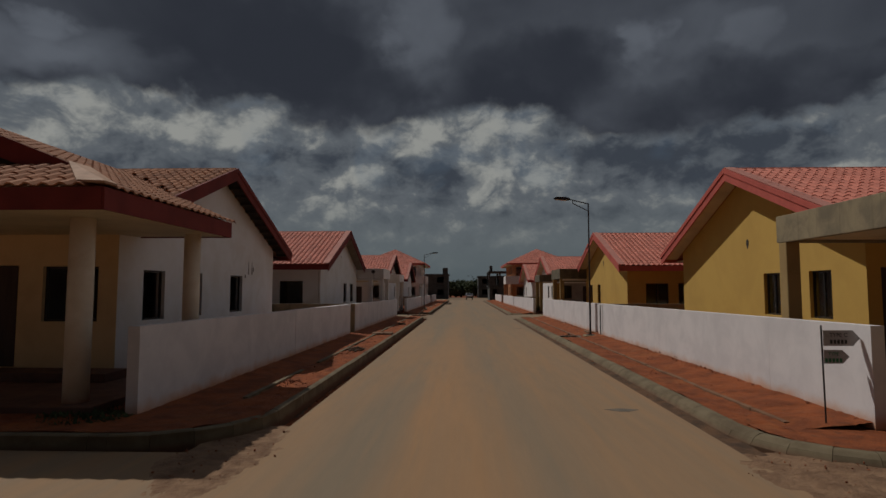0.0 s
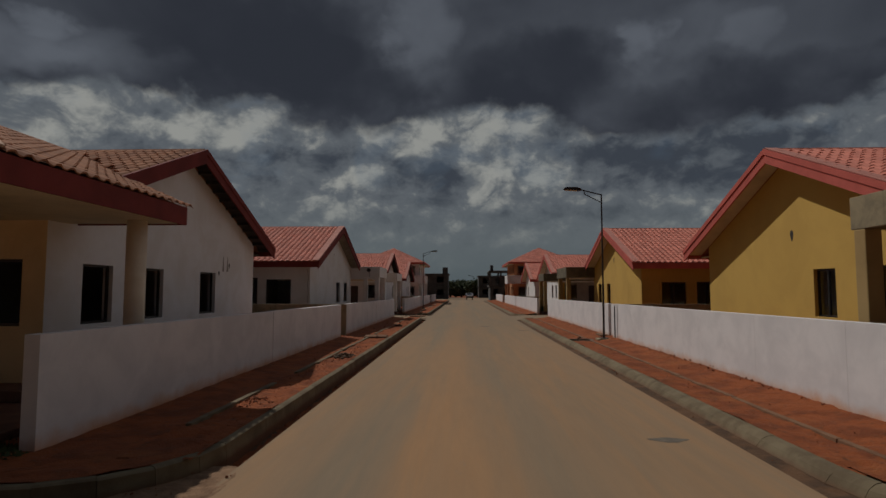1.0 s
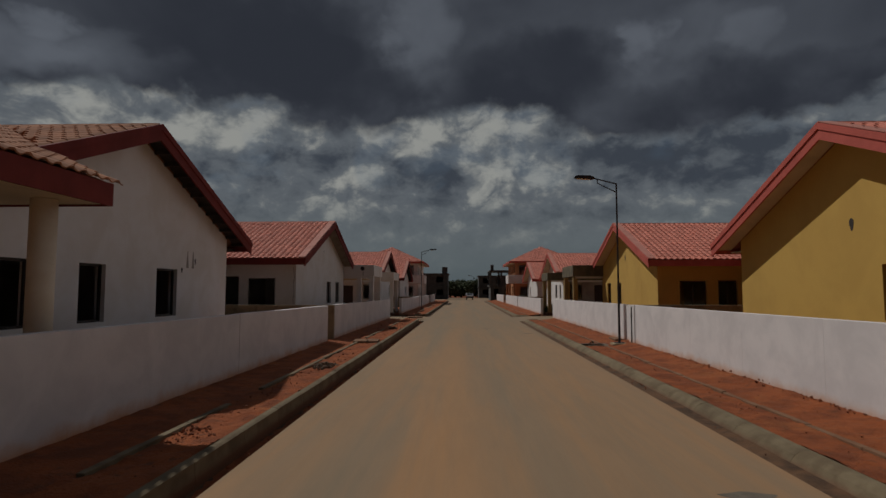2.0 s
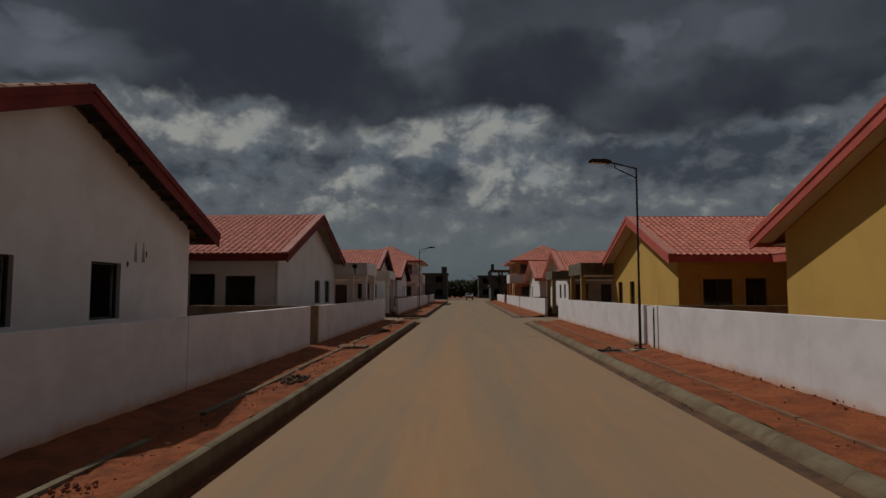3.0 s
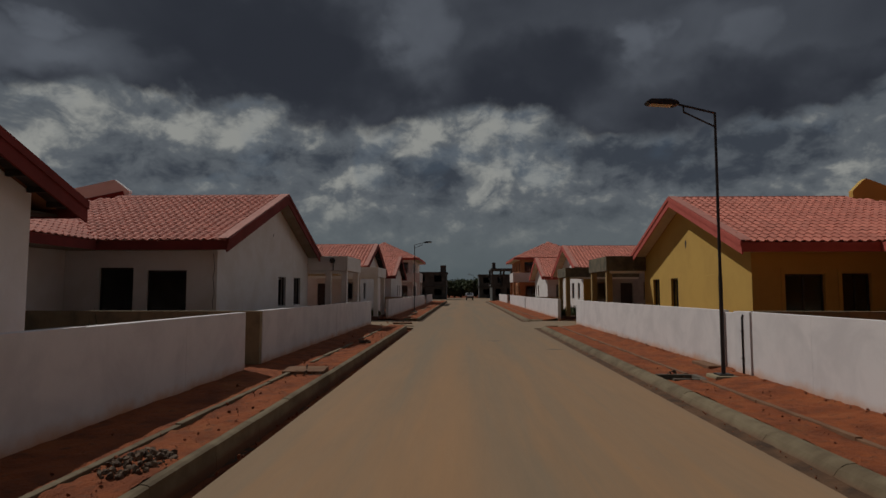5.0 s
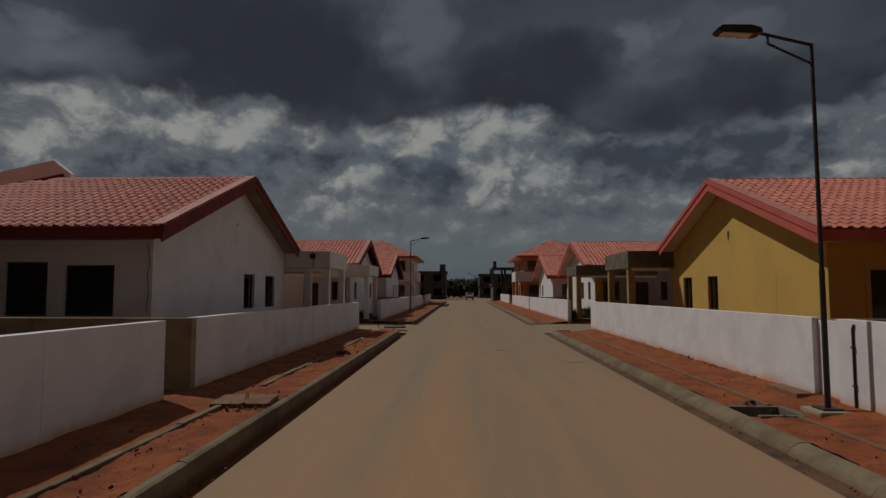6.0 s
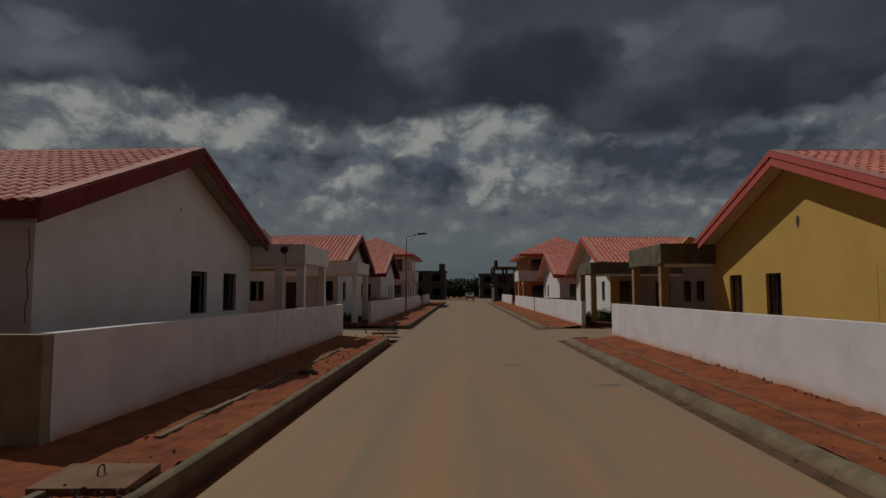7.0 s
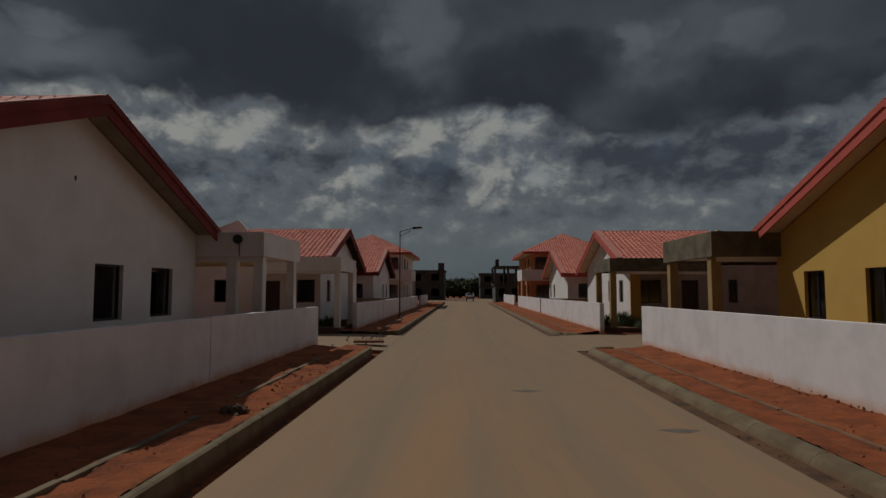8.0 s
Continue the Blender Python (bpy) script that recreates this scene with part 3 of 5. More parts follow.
def wall_top(x, y):
    """The tops of the boundary walls fall gently along the street."""
    return 1.61 - 0.0036 * (y - 9) if x < 0 else 1.67 - 0.0042 * (y - 9)


def boundary(x0, x1, y0, y1, parent, material=WALL_WHITE):
    n = max(1, round((y1 - y0) / 3.0))
    for i in range(n):
        a, b = y0 + (y1 - y0) * i / n, y0 + (y1 - y0) * (i + 1) / n
        h = 0.006 * math.sin(i * 2.3 + x0) if x0 < 0 else 0.0
        g = 0.0008
        bm = bmesh.new()
        pts = [(x0 + h, a + g, 0.0), (x0 + h, b - g, 0.0), (x0 + h, b - g, max(1.42, wall_top(x0, b)) + h), (x0 + h, a + g, max(1.42, wall_top(x0, a)) + h)]
        prism(bm, pts, (x1 - x0, 0, 0))
        bmesh.ops.bevel(bm, geom=list(bm.edges), offset=0.004, segments=2, affect="EDGES", profile=0.6)
        part("wall_panel", bm, material, parent)


for y0, y1 in ((9.22, 26.6), (27.74, 45.2), (52.6, 71.4), (72.2, 90.0), (94.5, 108.0)):
    boundary(-5.45, -5.25, y0, y1, WALLS)
for y0, y1 in ((8.95, 26.6), (27.28, 45.2), (51.4, 71.3), (71.9, 90.5), (95.5, 114.0)):
    boundary(6.1, 6.3, y0, y1, WALLS_R)
for x0, x1, p, y, z in ((-15.5, -5.254, WALLS, 27.57, 1.54), (6.304, 16.5, WALLS_R, 26.9, 1.58), (-15.5, -5.454, WALLS, 71.6, 1.41), (6.304, 16.5, WALLS_R, 71.5, 1.41)):
    box_part("dividing_wall", CONCRETE, p, x0, x1, y, y + 0.16, 0.0, z, 0.01)
box_part("recess_panel", WALL_WHITE, WALLS_R, 6.2, 6.29, 26.605, 27.275, 0.0, 1.55, 0.01)

pipe = thing("conduit_pipe", "thin dark conduit pipe fixed upright on the white wall", "pipe")
bm = bmesh.new()
tube(bm, (6.08, 26.18, 0.16), (6.08, 26.18, 1.46), 0.018)
tube(bm, (6.08, 26.18, 1.46), (6.09, 26.15, 1.53), 0.018)
part("tube", bm, STEEL, pipe)
for z in (0.55, 1.15):
    box_part("clip", STEEL, pipe, 6.055, 6.105, 26.15, 26.21, z, z + 0.03)

# ---- houses ----
RIDGE, EAVE, HALF, SPAN = 5.79, 3.53, 5.15, 5.8
PITCH = (RIDGE - EAVE) / SPAN
LEN = math.hypot(SPAN, RIDGE - EAVE)


def window(house, at, u0, u1, z0, z1, glazed=True, sill=None):
    """A dark frame set back in the opening, a centre bar and two panes."""
    bm = bmesh.new()

    def bar(a, b, c, d, w0=0.09, w1=0.14):
        p = [at(u, w, z) for u in (a, b) for w in (w0, w1) for z in (c, d)]
        box(bm, min(q[0] for q in p), max(q[0] for q in p), min(q[1] for q in p), max(q[1] for q in p), min(q[2] for q in p), max(q[2] for q in p))
    t = 0.05
    bar(u0, u0 + t, z0, z1)
    bar(u1 - t, u1, z0, z1)
    bar(u0 + t, u1 - t, z0, z0 + t)
    bar(u0 + t, u1 - t, z1 - t, z1)
    um = u0 + (u1 - u0) * 0.5
    if glazed:
        bar(um - t / 2, um + t / 2, z0 + t, z1 - t)
    win = part("window", bm, FRAME, house, "dark metal framed window")
    if glazed:
        for a, b, w in ((u0 + t, um - t / 2, 0.11), (um + t / 2, u1 - t, 0.12)):
            p = [at(u, x, z) for u in (a, b) for x in (w, w + 0.006) for z in (z0 + t, z1 - t)]
            ob = box_part("pane", GLASS, win, *(f(q[k] for q in p) for k in range(3) for f in (min, max)))
            ob.visible_shadow = False
    if sill:
        p = [at(u, w, z) for u in (u0 - 0.06, u1 + 0.06) for w in (-0.02, 0.09) for z in (z0 - 0.05, z0 - 0.005)]
        box_part("sill", sill, win, *(f(q[k] for q in p) for k in range(3) for f in (min, max)))
    return win


def house(s, x_front, yc, d, paint, side_paint, front_holes, outer_holes, inner_holes, tile, board, under, label, glazed, single, trim=SPAN, hide=None, high=(RIDGE, EAVE), over=0.5):
    """A bungalow whose gable faces the street. s: side of the street; d: the way (in y) towards its twin; high: ridge and eave; over: verge overhang."""
    ridge, eave = high
    pitch, slope = (ridge - eave) / SPAN, math.hypot(SPAN, ridge - eave)
    h = thing("house", label, "house", "bungalows along the street")

    def X(o):
        return s * (x_front + o)

    def Y(v):
        return yc + d * v
    top = ridge - pitch * HALF - 0.16
    front = lambda u, w, z: (X(w), u, z)
    bm = bmesh.new()
    wall(bm, front, yc - HALF, yc + HALF, 0.1, top, 0.22, front_holes, (yc, ridge - 0.17))
    part("wall", bm, paint, h, "plastered gable wall")
    outer = lambda u, w, z: (X(u), Y(-HALF + 0.003 + w), z)
    inner = lambda u, w, z: (X(u), Y(HALF - 0.003 - w), z)
    back = lambda u, w, z: (X(11.4 - w), u, z)
    recess = lambda u, w, z: (X(4.8 + w), u, z)
    bm = bmesh.new()
    wall(bm, outer, 0.223, 11.4, 0.1, eave - 0.05, 0.2, outer_holes)
    part("wall", bm, side_paint, h)
    bm = bmesh.new()
    wall(bm, inner, 0.223, 4.8, 0.1, eave - 0.05, 0.2, inner_holes)
    part("wall", bm, side_paint if d < 0 else paint, h)
    y0, y1 = sorted((Y(HALF), Y(9.0)))
    bm = bmesh.new()
    wall(bm, recess, y0, y1, 0.1, eave - 0.05, 0.2)
    part("wall", bm, paint, h)
    y0, y1 = sorted((Y(-HALF + 0.21), Y(9.0)))
    bm = bmesh.new()
    wall(bm, back, y0, y1, 0.1, eave - 0.05, 0.2)
    part("wall", bm, paint, h)
    # floor, inner partition and ceiling close the rooms
    y0, y1 = sorted((Y(-HALF + 0.24), Y(HALF - 0.24)))
    box_part("floor_slab", INSIDE, h, X(0.24), X(11.1), y0, y1, 0.1, 0.5)
    box_part("room_ceiling", INSIDE, h, X(0.24), X(11.1), y0, y1, 3.2, 3.28)
    box_part("partition", INSIDE, h, X(4.9), X(5.05), y0, y1, 0.5, 3.2)
    for holes, at in ((front_holes, front), (outer_holes, outer), (inner_holes, inner)):
        for u0, u1, z0, z1 in holes:
            if z0 > 0.9:
                window(h, at, u0, u1, z0, z1, glazed)
            else:
                p = [at(u, w, z) for u in (u0 + 0.02, u1 - 0.02) for w in (0.1, 0.15) for z in (z0, z1 - 0.02)]
                door = box_part("door", DOOR, h, *(f(q[k] for q in p) for k in range(3) for f in (min, max)), 0.006, "brown panelled door")
                p = [at(u, w, z) for u in (u1 - 0.16, u1 - 0.1) for w in (0.05, 0.1) for z in (1.45, 1.6)]
                box_part("handle", STEEL, door, *(f(q[k] for q in p) for k in range(3) for f in (min, max)))
    # roof: two slopes, hipped at the back, and the lean-to over the recess
    bm = bmesh.new()
    thick = Vector((0, 0, -0.10))
    for v in (-1, 1):
        c = trim if v * d < 0 else SPAN
        prism(bm, [(X(-over), yc + v * c, ridge - pitch * c), (X(-over), yc, ridge), (X(6.2), yc, ridge), (X(6.2 + c), yc + v * c, ridge - pitch * c)], thick)
    prism(bm, [(X(12.0), yc - SPAN, eave), (X(6.2), yc, ridge), (X(12.0), yc + SPAN, eave)], thick)
    roof = part("roof", bm, tile, h, "tiled gable roof")
    bm = bmesh.new()
    prism(bm, [(X(3.4), Y(5.8), eave), (X(3.4), Y(9.04), eave), (X(7.2), Y(9.04), eave + 1.52), (X(7.2), Y(2.0), eave + 1.52)], thick)
    prism(bm, [(X(7.2), Y(2.0), eave + 1.52), (X(7.2), Y(9.04), eave + 1.52), (X(11.6), Y(9.04), eave - 0.24), (X(11.6), Y(5.8), eave - 0.24)], thick)
    lean = part("lean_to_roof", bm, tile, h)
    for v in (-1, 1):
        up = Vector((0, -v * SPAN, ridge - eave))
        inside = (v * d > 0)

        def keep(u, w, inside=inside):
            o, run = u - over, w * SPAN / slope
            if not inside and (SPAN - run > trim or (hide and hide(o, run))):
                return False
            return o < 12.0 - run and not (inside and o - 3.4 > run + 0.1 and o < 7.3)
        tiled(roof, (X(0.04 - over), yc + v * (SPAN + 0.03), eave + 0.01), (s, 0, 0), up, 11.9 + over, slope - 0.04, tile, keep, single if v < 0 else 0)
    ya = min(Y(3.0), Y(9.04))

    def keep_lean(u, w):
        run = w * SPAN / slope
        return d * (ya + u - yc) > 5.8 - run
    tiled(lean, (X(3.38), ya, eave + 0.01), (0, 1, 0), (s * SPAN, 0, ridge - eave), 6.04, 4.05, tile, keep_lean)
    # ridge caps
    n = 18
    for i in range(n):
        a, b = -over + (6.2 + over) * i / n, -over + (6.2 + over) * (i + 1) / n
        bm = bmesh.new()
        prism(bm, [(X(a), yc - 0.13, ridge - 0.01), (X(a), yc - 0.06, ridge + 0.075), (X(a), yc + 0.06, ridge + 0.075), (X(a), yc + 0.13, ridge - 0.01)], (s * (b - a - 0.006), 0, 0.004))
        part("ridge_cap", bm, tile, h)
    # flat verge tiles along the rakes
    if tile is TILE:
        for v in (-1, 1):
            c = trim if v * d < 0 else SPAN + 0.04
            bm = bmesh.new()
            prism(bm, [(X(-over - 0.04), yc, ridge + 0.085), (X(-over - 0.04), yc + v * c, ridge - pitch * c + 0.085), (X(0.28 - over), yc + v * c, ridge - pitch * c + 0.085), (X(0.28 - over), yc, ridge + 0.085)], (0, 0, 0.018))
            part("verge_tile", bm, VERGE, h)
    # barge boards and eave boards
    for v in (-1, 1):
        bm = bmesh.new()
        for w0, w1, hi, lo in ((-over - 0.045, -over - 0.004, 0.07, -0.32), (-over - 0.075, -over - 0.045, 0.07, -0.08)):
            c = trim + 0.06 if v * d < 0 else SPAN + 0.06
            pts = [(X(w0), yc, ridge + hi), (X(w0), yc, ridge + lo), (X(w0), yc + v * c, ridge - pitch * c + lo), (X(w0), yc + v * c, ridge - pitch * c + hi)]
            prism(bm, pts, (s * (w1 - w0), 0, 0))
        part("barge_board", bm, board, h)
        e = 11.5 if v * d < 0 else 3.4
        cut = v * d < 0 and trim < SPAN
        if not cut:
            box_part("fascia", board, h, X(-over), X(e), yc + v * (SPAN + 0.055), yc + v * (SPAN + 0.02), eave - 0.27, eave + 0.005)
        # underside of the overhang
        if under is RAFTER:
            bm = bmesh.new()
            c = (trim if v * d < 0 else SPAN) - 0.01
            prism(bm, [(X(-over), yc, ridge - 0.104), (X(-0.004), yc, ridge - 0.104), (X(-0.004), yc + v * c, ridge - pitch * c - 0.104), (X(-over), yc + v * c, ridge - pitch * c - 0.104)], (0, 0, -0.006))
            part("roof_board", bm, RAFTER, h)
            m = 12
            for i in range(m):
                f = (i + 0.5) / m * c / SPAN
                y, z = yc + v * SPAN * f, ridge - (ridge - eave) * f - 0.11
                box_part("rafter", RAFTER, h, X(-over), X(-0.003), y - 0.04, y + 0.04, z - 0.09, z)
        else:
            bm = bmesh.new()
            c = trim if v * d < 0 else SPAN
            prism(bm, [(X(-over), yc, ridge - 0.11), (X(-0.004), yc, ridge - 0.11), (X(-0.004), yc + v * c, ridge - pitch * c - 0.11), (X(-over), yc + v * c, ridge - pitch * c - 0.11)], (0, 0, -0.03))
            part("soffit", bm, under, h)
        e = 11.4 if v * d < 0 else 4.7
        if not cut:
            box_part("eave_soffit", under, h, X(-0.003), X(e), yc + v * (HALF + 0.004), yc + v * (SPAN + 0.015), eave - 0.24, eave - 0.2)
    y0, y1 = sorted((Y(5.87), Y(9.04)))
    box_part("fascia", board, h, X(3.36), X(3.395), y0, y1, eave - 0.27, eave + 0.005)
    box_part("eave_soffit", under, h, X(3.4), X(4.796), y0, y1, eave - 0.24, eave - 0.2)
    return h


def flat_porch(h, s, x_street, x_house, y0, y1, z0, z1, material, column, posts, soffit):
    """A concrete canopy with a raised rim on square columns."""
    bm = bmesh.new()
    xs, xh = s * x_street, s * x_house
    t = s * 0.14
    box(bm, xs, xs + t, y0, y1, z0, z1, 0.012)
    box(bm, xs + t, xh, y0, y0 + 0.14, z0, z1, 0.012)
    box(bm, xs + t, xh, y1 - 0.14, y1, z0, z1, 0.012)
    part("canopy_rim", bm, material, h, "stained concrete canopy rim")
    box_part("canopy_slab", soffit, h, xs + t, xh, y0 + 0.14, y1 - 0.14, z0 + 0.06, z0 + 0.2)
    box_part("beam", soffit, h, xs + s * 0.2, xh, y0 + 0.2, y0 + 0.42, z0 - 0.12, z0 + 0.058)
    box_part("porch_floor", PORCH_TILE, h, xs, xh, y0, y1, 0.1, 0.34, 0.015)
    for x, y in posts:
        bm = bmesh.new()
        box(bm, s * x - 0.14, s * x + 0.14, y - 0.14, y + 0.14, 0.3, z0 - 0.003, 0.025)
        part("column", bm, column, h)


def parapet(h, s, x_front, y, paint, k):
    """The small pointed wall that stands up through the roof."""
    bm = bmesh.new()
    X = lambda o: s * (x_front + o)
    prism(bm, [(X(4.2), y, 4.2), (X(4.2), y, 5.2 + k), (X(4.62), y, 5.62 + k), (X(4.75), y, 5.7 + k), (X(6.6), y, 4.97 + k), (X(6.6), y, 4.2)], (0, 0.25, 0))
    part("parapet", bm, paint, h)


W = (1.47, 2.68)
XL, XR = 7.65, 8.6
Z = 1.42, 2.62
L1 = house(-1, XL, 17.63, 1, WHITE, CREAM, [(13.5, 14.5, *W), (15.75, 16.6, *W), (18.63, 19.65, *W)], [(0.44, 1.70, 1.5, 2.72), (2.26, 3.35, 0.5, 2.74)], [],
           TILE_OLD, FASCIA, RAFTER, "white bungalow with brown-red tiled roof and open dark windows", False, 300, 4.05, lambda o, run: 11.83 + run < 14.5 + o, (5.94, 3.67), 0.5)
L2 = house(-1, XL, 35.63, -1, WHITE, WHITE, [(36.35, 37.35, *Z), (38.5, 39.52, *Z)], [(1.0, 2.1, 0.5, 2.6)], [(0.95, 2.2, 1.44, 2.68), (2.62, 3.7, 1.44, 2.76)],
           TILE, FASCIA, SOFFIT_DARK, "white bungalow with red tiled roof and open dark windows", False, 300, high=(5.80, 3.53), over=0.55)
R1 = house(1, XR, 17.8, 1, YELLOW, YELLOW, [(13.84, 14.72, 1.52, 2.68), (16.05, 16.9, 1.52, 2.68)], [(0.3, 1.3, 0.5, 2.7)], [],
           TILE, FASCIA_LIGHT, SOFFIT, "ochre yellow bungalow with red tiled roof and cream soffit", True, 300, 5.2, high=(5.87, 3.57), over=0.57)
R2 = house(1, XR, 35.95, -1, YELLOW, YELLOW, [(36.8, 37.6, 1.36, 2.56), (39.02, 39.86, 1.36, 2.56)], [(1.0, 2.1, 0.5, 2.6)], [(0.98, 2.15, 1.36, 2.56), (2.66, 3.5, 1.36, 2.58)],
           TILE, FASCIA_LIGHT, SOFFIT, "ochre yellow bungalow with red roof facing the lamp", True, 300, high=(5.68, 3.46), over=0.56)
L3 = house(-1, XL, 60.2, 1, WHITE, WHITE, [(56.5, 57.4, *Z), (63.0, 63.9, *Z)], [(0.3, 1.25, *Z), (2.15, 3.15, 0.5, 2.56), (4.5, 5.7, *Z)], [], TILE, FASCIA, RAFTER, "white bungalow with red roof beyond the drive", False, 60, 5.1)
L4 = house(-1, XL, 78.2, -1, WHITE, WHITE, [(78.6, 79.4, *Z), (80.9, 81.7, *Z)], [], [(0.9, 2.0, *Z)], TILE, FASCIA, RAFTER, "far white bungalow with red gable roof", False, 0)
R3 = house(1, XR, 60.4, 1, WHITE, RENDER_SHADE, [(56.6, 57.4, *Z), (58.8, 59.8, *Z)], [(0.4, 1.6, *Z), (2.65, 3.5, 0.5, 2.6), (4.3, 4.72, *Z), (5.04, 5.5, *Z), (7.6, 8.1, 2.2, 2.7)], [], TILE, FASCIA_LIGHT, SOFFIT, "white and ochre bungalow with red roof beyond the drive", True, 60, 5.1, high=(5.64, 3.43), over=0.6)
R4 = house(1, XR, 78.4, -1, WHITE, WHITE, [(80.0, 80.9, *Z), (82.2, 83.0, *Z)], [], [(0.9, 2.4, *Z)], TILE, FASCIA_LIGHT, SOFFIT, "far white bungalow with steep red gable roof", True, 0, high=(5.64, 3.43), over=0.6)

flat_porch(R1, 1, 6.65, 12.6, 8.3, 12.48, 3.2, 3.76, CONCRETE, TAN_COL, [(6.79, 12.27), (6.79, 8.6)], SOFFIT)
flat_porch(L2, -1, 5.72, 11.0, 40.82, 44.4, 3.02, 3.72, WHITE, WHITE, [(5.92, 41.1), (5.92, 44.1), (6.7, 41.1)], WHITE)
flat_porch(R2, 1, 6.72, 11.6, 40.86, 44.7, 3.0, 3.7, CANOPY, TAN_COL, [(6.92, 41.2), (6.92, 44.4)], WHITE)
flat_porch(L3, -1, 5.75, 11.0, 51.2, 55.0, 2.95, 3.6, WHITE, WHITE, [(5.95, 51.5), (5.95, 54.7)], WHITE)
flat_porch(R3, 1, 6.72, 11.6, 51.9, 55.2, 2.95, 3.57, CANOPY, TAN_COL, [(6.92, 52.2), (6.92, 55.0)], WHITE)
box_part("corner_pilaster", YELLOW, R3, XR - 0.02, XR + 0.5, 55.15, 55.244, 0.3, 3.0, 0.01)
for h, s, xf, y, p, k in ((R2, 1, XR + 2.5, 36.2, YELLOW, 0.8), (L3, -1, XL + 0.7, 57.4, WHITE, 0.38), (R3, 1, XR + 0.9, 57.6, YELLOW, -0.22)):
    parapet(h, s, xf, y, p, k)

# raking white parapet with a red band that stands behind the second white roof
bm = bmesh.new()
prism(bm, [(-20.0, 36.9, 4.6), (-20.0, 36.9, 5.72), (-15.0, 36.9, 6.78), (-14.35, 36.9, 6.3), (-14.35, 36.9, 4.6)], (0, 0.25, 0))
rake = part("parapet", bm, WHITE, L2, "raking white parapet")
bm = bmesh.new()
prism(bm, [(-20.0, 36.86, 4.95), (-20.0, 36.86, 5.2), (-14.6, 36.86, 6.28), (-14.5, 36.86, 6.03)], (0, 0.037, 0))
part("flashing", bm, FASCIA, rake)

# the deep tiled porch of the first white house
EX, EZ, PX, PY = -5.46, 3.75, -10.65, 10.0


def tiled_porch(h):
    slope = 0.40
    zr = EZ + slope * (EX - PX)
    bm = bmesh.new()
    prism(bm, [(EX, 8.46, EZ), (EX, 13.2, EZ), (EX - 1.45, 14.0, EZ + slope * 1.45), (PX, 17.6, zr), (PX, PY, zr), (EX - 1.5, PY, EZ + slope * 1.5)], (0, 0, -0.1))
    prism(bm, [(EX, 8.46, EZ), (EX - 1.55, PY, EZ + 0.66), (PX - 3.0, PY, EZ + 0.66), (PX - 3.0, 8.46, EZ)], (0, 0, -0.1))
    prism(bm, [(PX, PY, zr), (PX, 17.6, zr), (PX - 5.5, 17.6, EZ), (PX - 5.5, PY, EZ)], (0, 0, -0.1))
    roof = part("porch_roof", bm, TILE_OLD, h, "dusty tiled porch roof")

    def keep(u, w):
        x_in = w / math.hypot(1, slope)
        y = 8.46 + u
        far = 13.2 + 0.6 * x_in if x_in < 1.45 else 12.6 + x_in
        return (y > 8.56 + x_in if x_in < 1.5 else y > PY) and y < far
    tiled(roof, (EX + 0.03, 8.46, EZ + 0.01), (0, 1, 0), (-1, 0, slope), 9.1, (EX - PX) * math.hypot(1, slope), TILE_OLD, keep, 220)
    tiled(roof, (EX, 8.43, EZ + 0.01), (-1, 0, 0), (0, 1.55, 0.66), 7.0, math.hypot(1.55, 0.66) - 0.04, TILE_OLD, lambda u, w: u > w * 0.92, 80)
    # flat hip cap at the corner
    bm = bmesh.new()
    prism(bm, [(EX + 0.02, 8.44, EZ + 0.07), (EX + 0.02, 8.76, EZ + 0.07), (EX - 1.25, PY + 0.02, EZ + 0.62), (EX - 1.65, PY - 0.02, EZ + 0.74), (EX - 0.42, 8.44, EZ + 0.09)], (0, 0, 0.035))
    part("hip_cap", bm, HIP_CAP, h, "tan flat hip capping")
    # dark red gable panel and verge above the skirt
    bm = bmesh.new()
    prism(bm, [(EX - 1.5, PY + 0.25, EZ + 0.5), (PX, PY + 0.25, zr - 0.12), (PX, PY + 0.25, EZ + 0.5)], (0, 0.1, 0))
    part("gable_panel", bm, RAFTER, h)
    bm = bmesh.new()
    prism(bm, [(EX - 1.3, PY - 0.03, EZ + 0.60), (PX, PY - 0.03, zr + 0.05), (PX, PY - 0.03, zr - 0.38), (EX - 1.7, PY - 0.03, EZ + 0.38)], (0, 0.04, 0))
    part("verge_board", bm, FASCIA, h)
    # eave boards and flat soffit
    box_part("fascia", FASCIA, h, EX, EX + 0.04, 8.42, 13.2, 3.41, EZ + 0.005)
    box_part("fascia", FASCIA, h, PX - 3.0, EX - 0.003, 8.415, 8.455, 3.41, EZ + 0.005)
    box_part("fascia", FASCIA, h, EX - 2.1, EX - 0.003, 13.16, 13.2, 3.41, EZ - 0.02)
    box_part("porch_soffit", SOFFIT, h, PX - 3.0, EX - 0.003, 8.46, 13.1, 3.43, 3.47)
    box_part("porch_floor", PORCH_TILE, h, -13.5, -6.0, 9.2, 12.45, 0.1, 0.32, 0.015)
    box_part("step", PORCH_TILE, h, -13.5, -7.3, 11.6, 12.44, 0.323, 0.5, 0.015)
    box_part("corner_skin", CREAM, h, -7.872, -7.647, 12.470, 12.478, 0.1, 3.426)
    for x, y, r in ((-6.54, 9.62, 0.20), (-6.05, 12.6, 0.175)):
        bm = bmesh.new()
        cylinder(bm, x, y, 0.18, 3.427, r, r * 0.985, 28)
        ob = part("column", bm, COLUMN, h, "round plastered column, muddy at its foot")
        for f in ob.data.polygons:
            f.use_smooth = len(f.vertices) == 4


tiled_porch(L1)


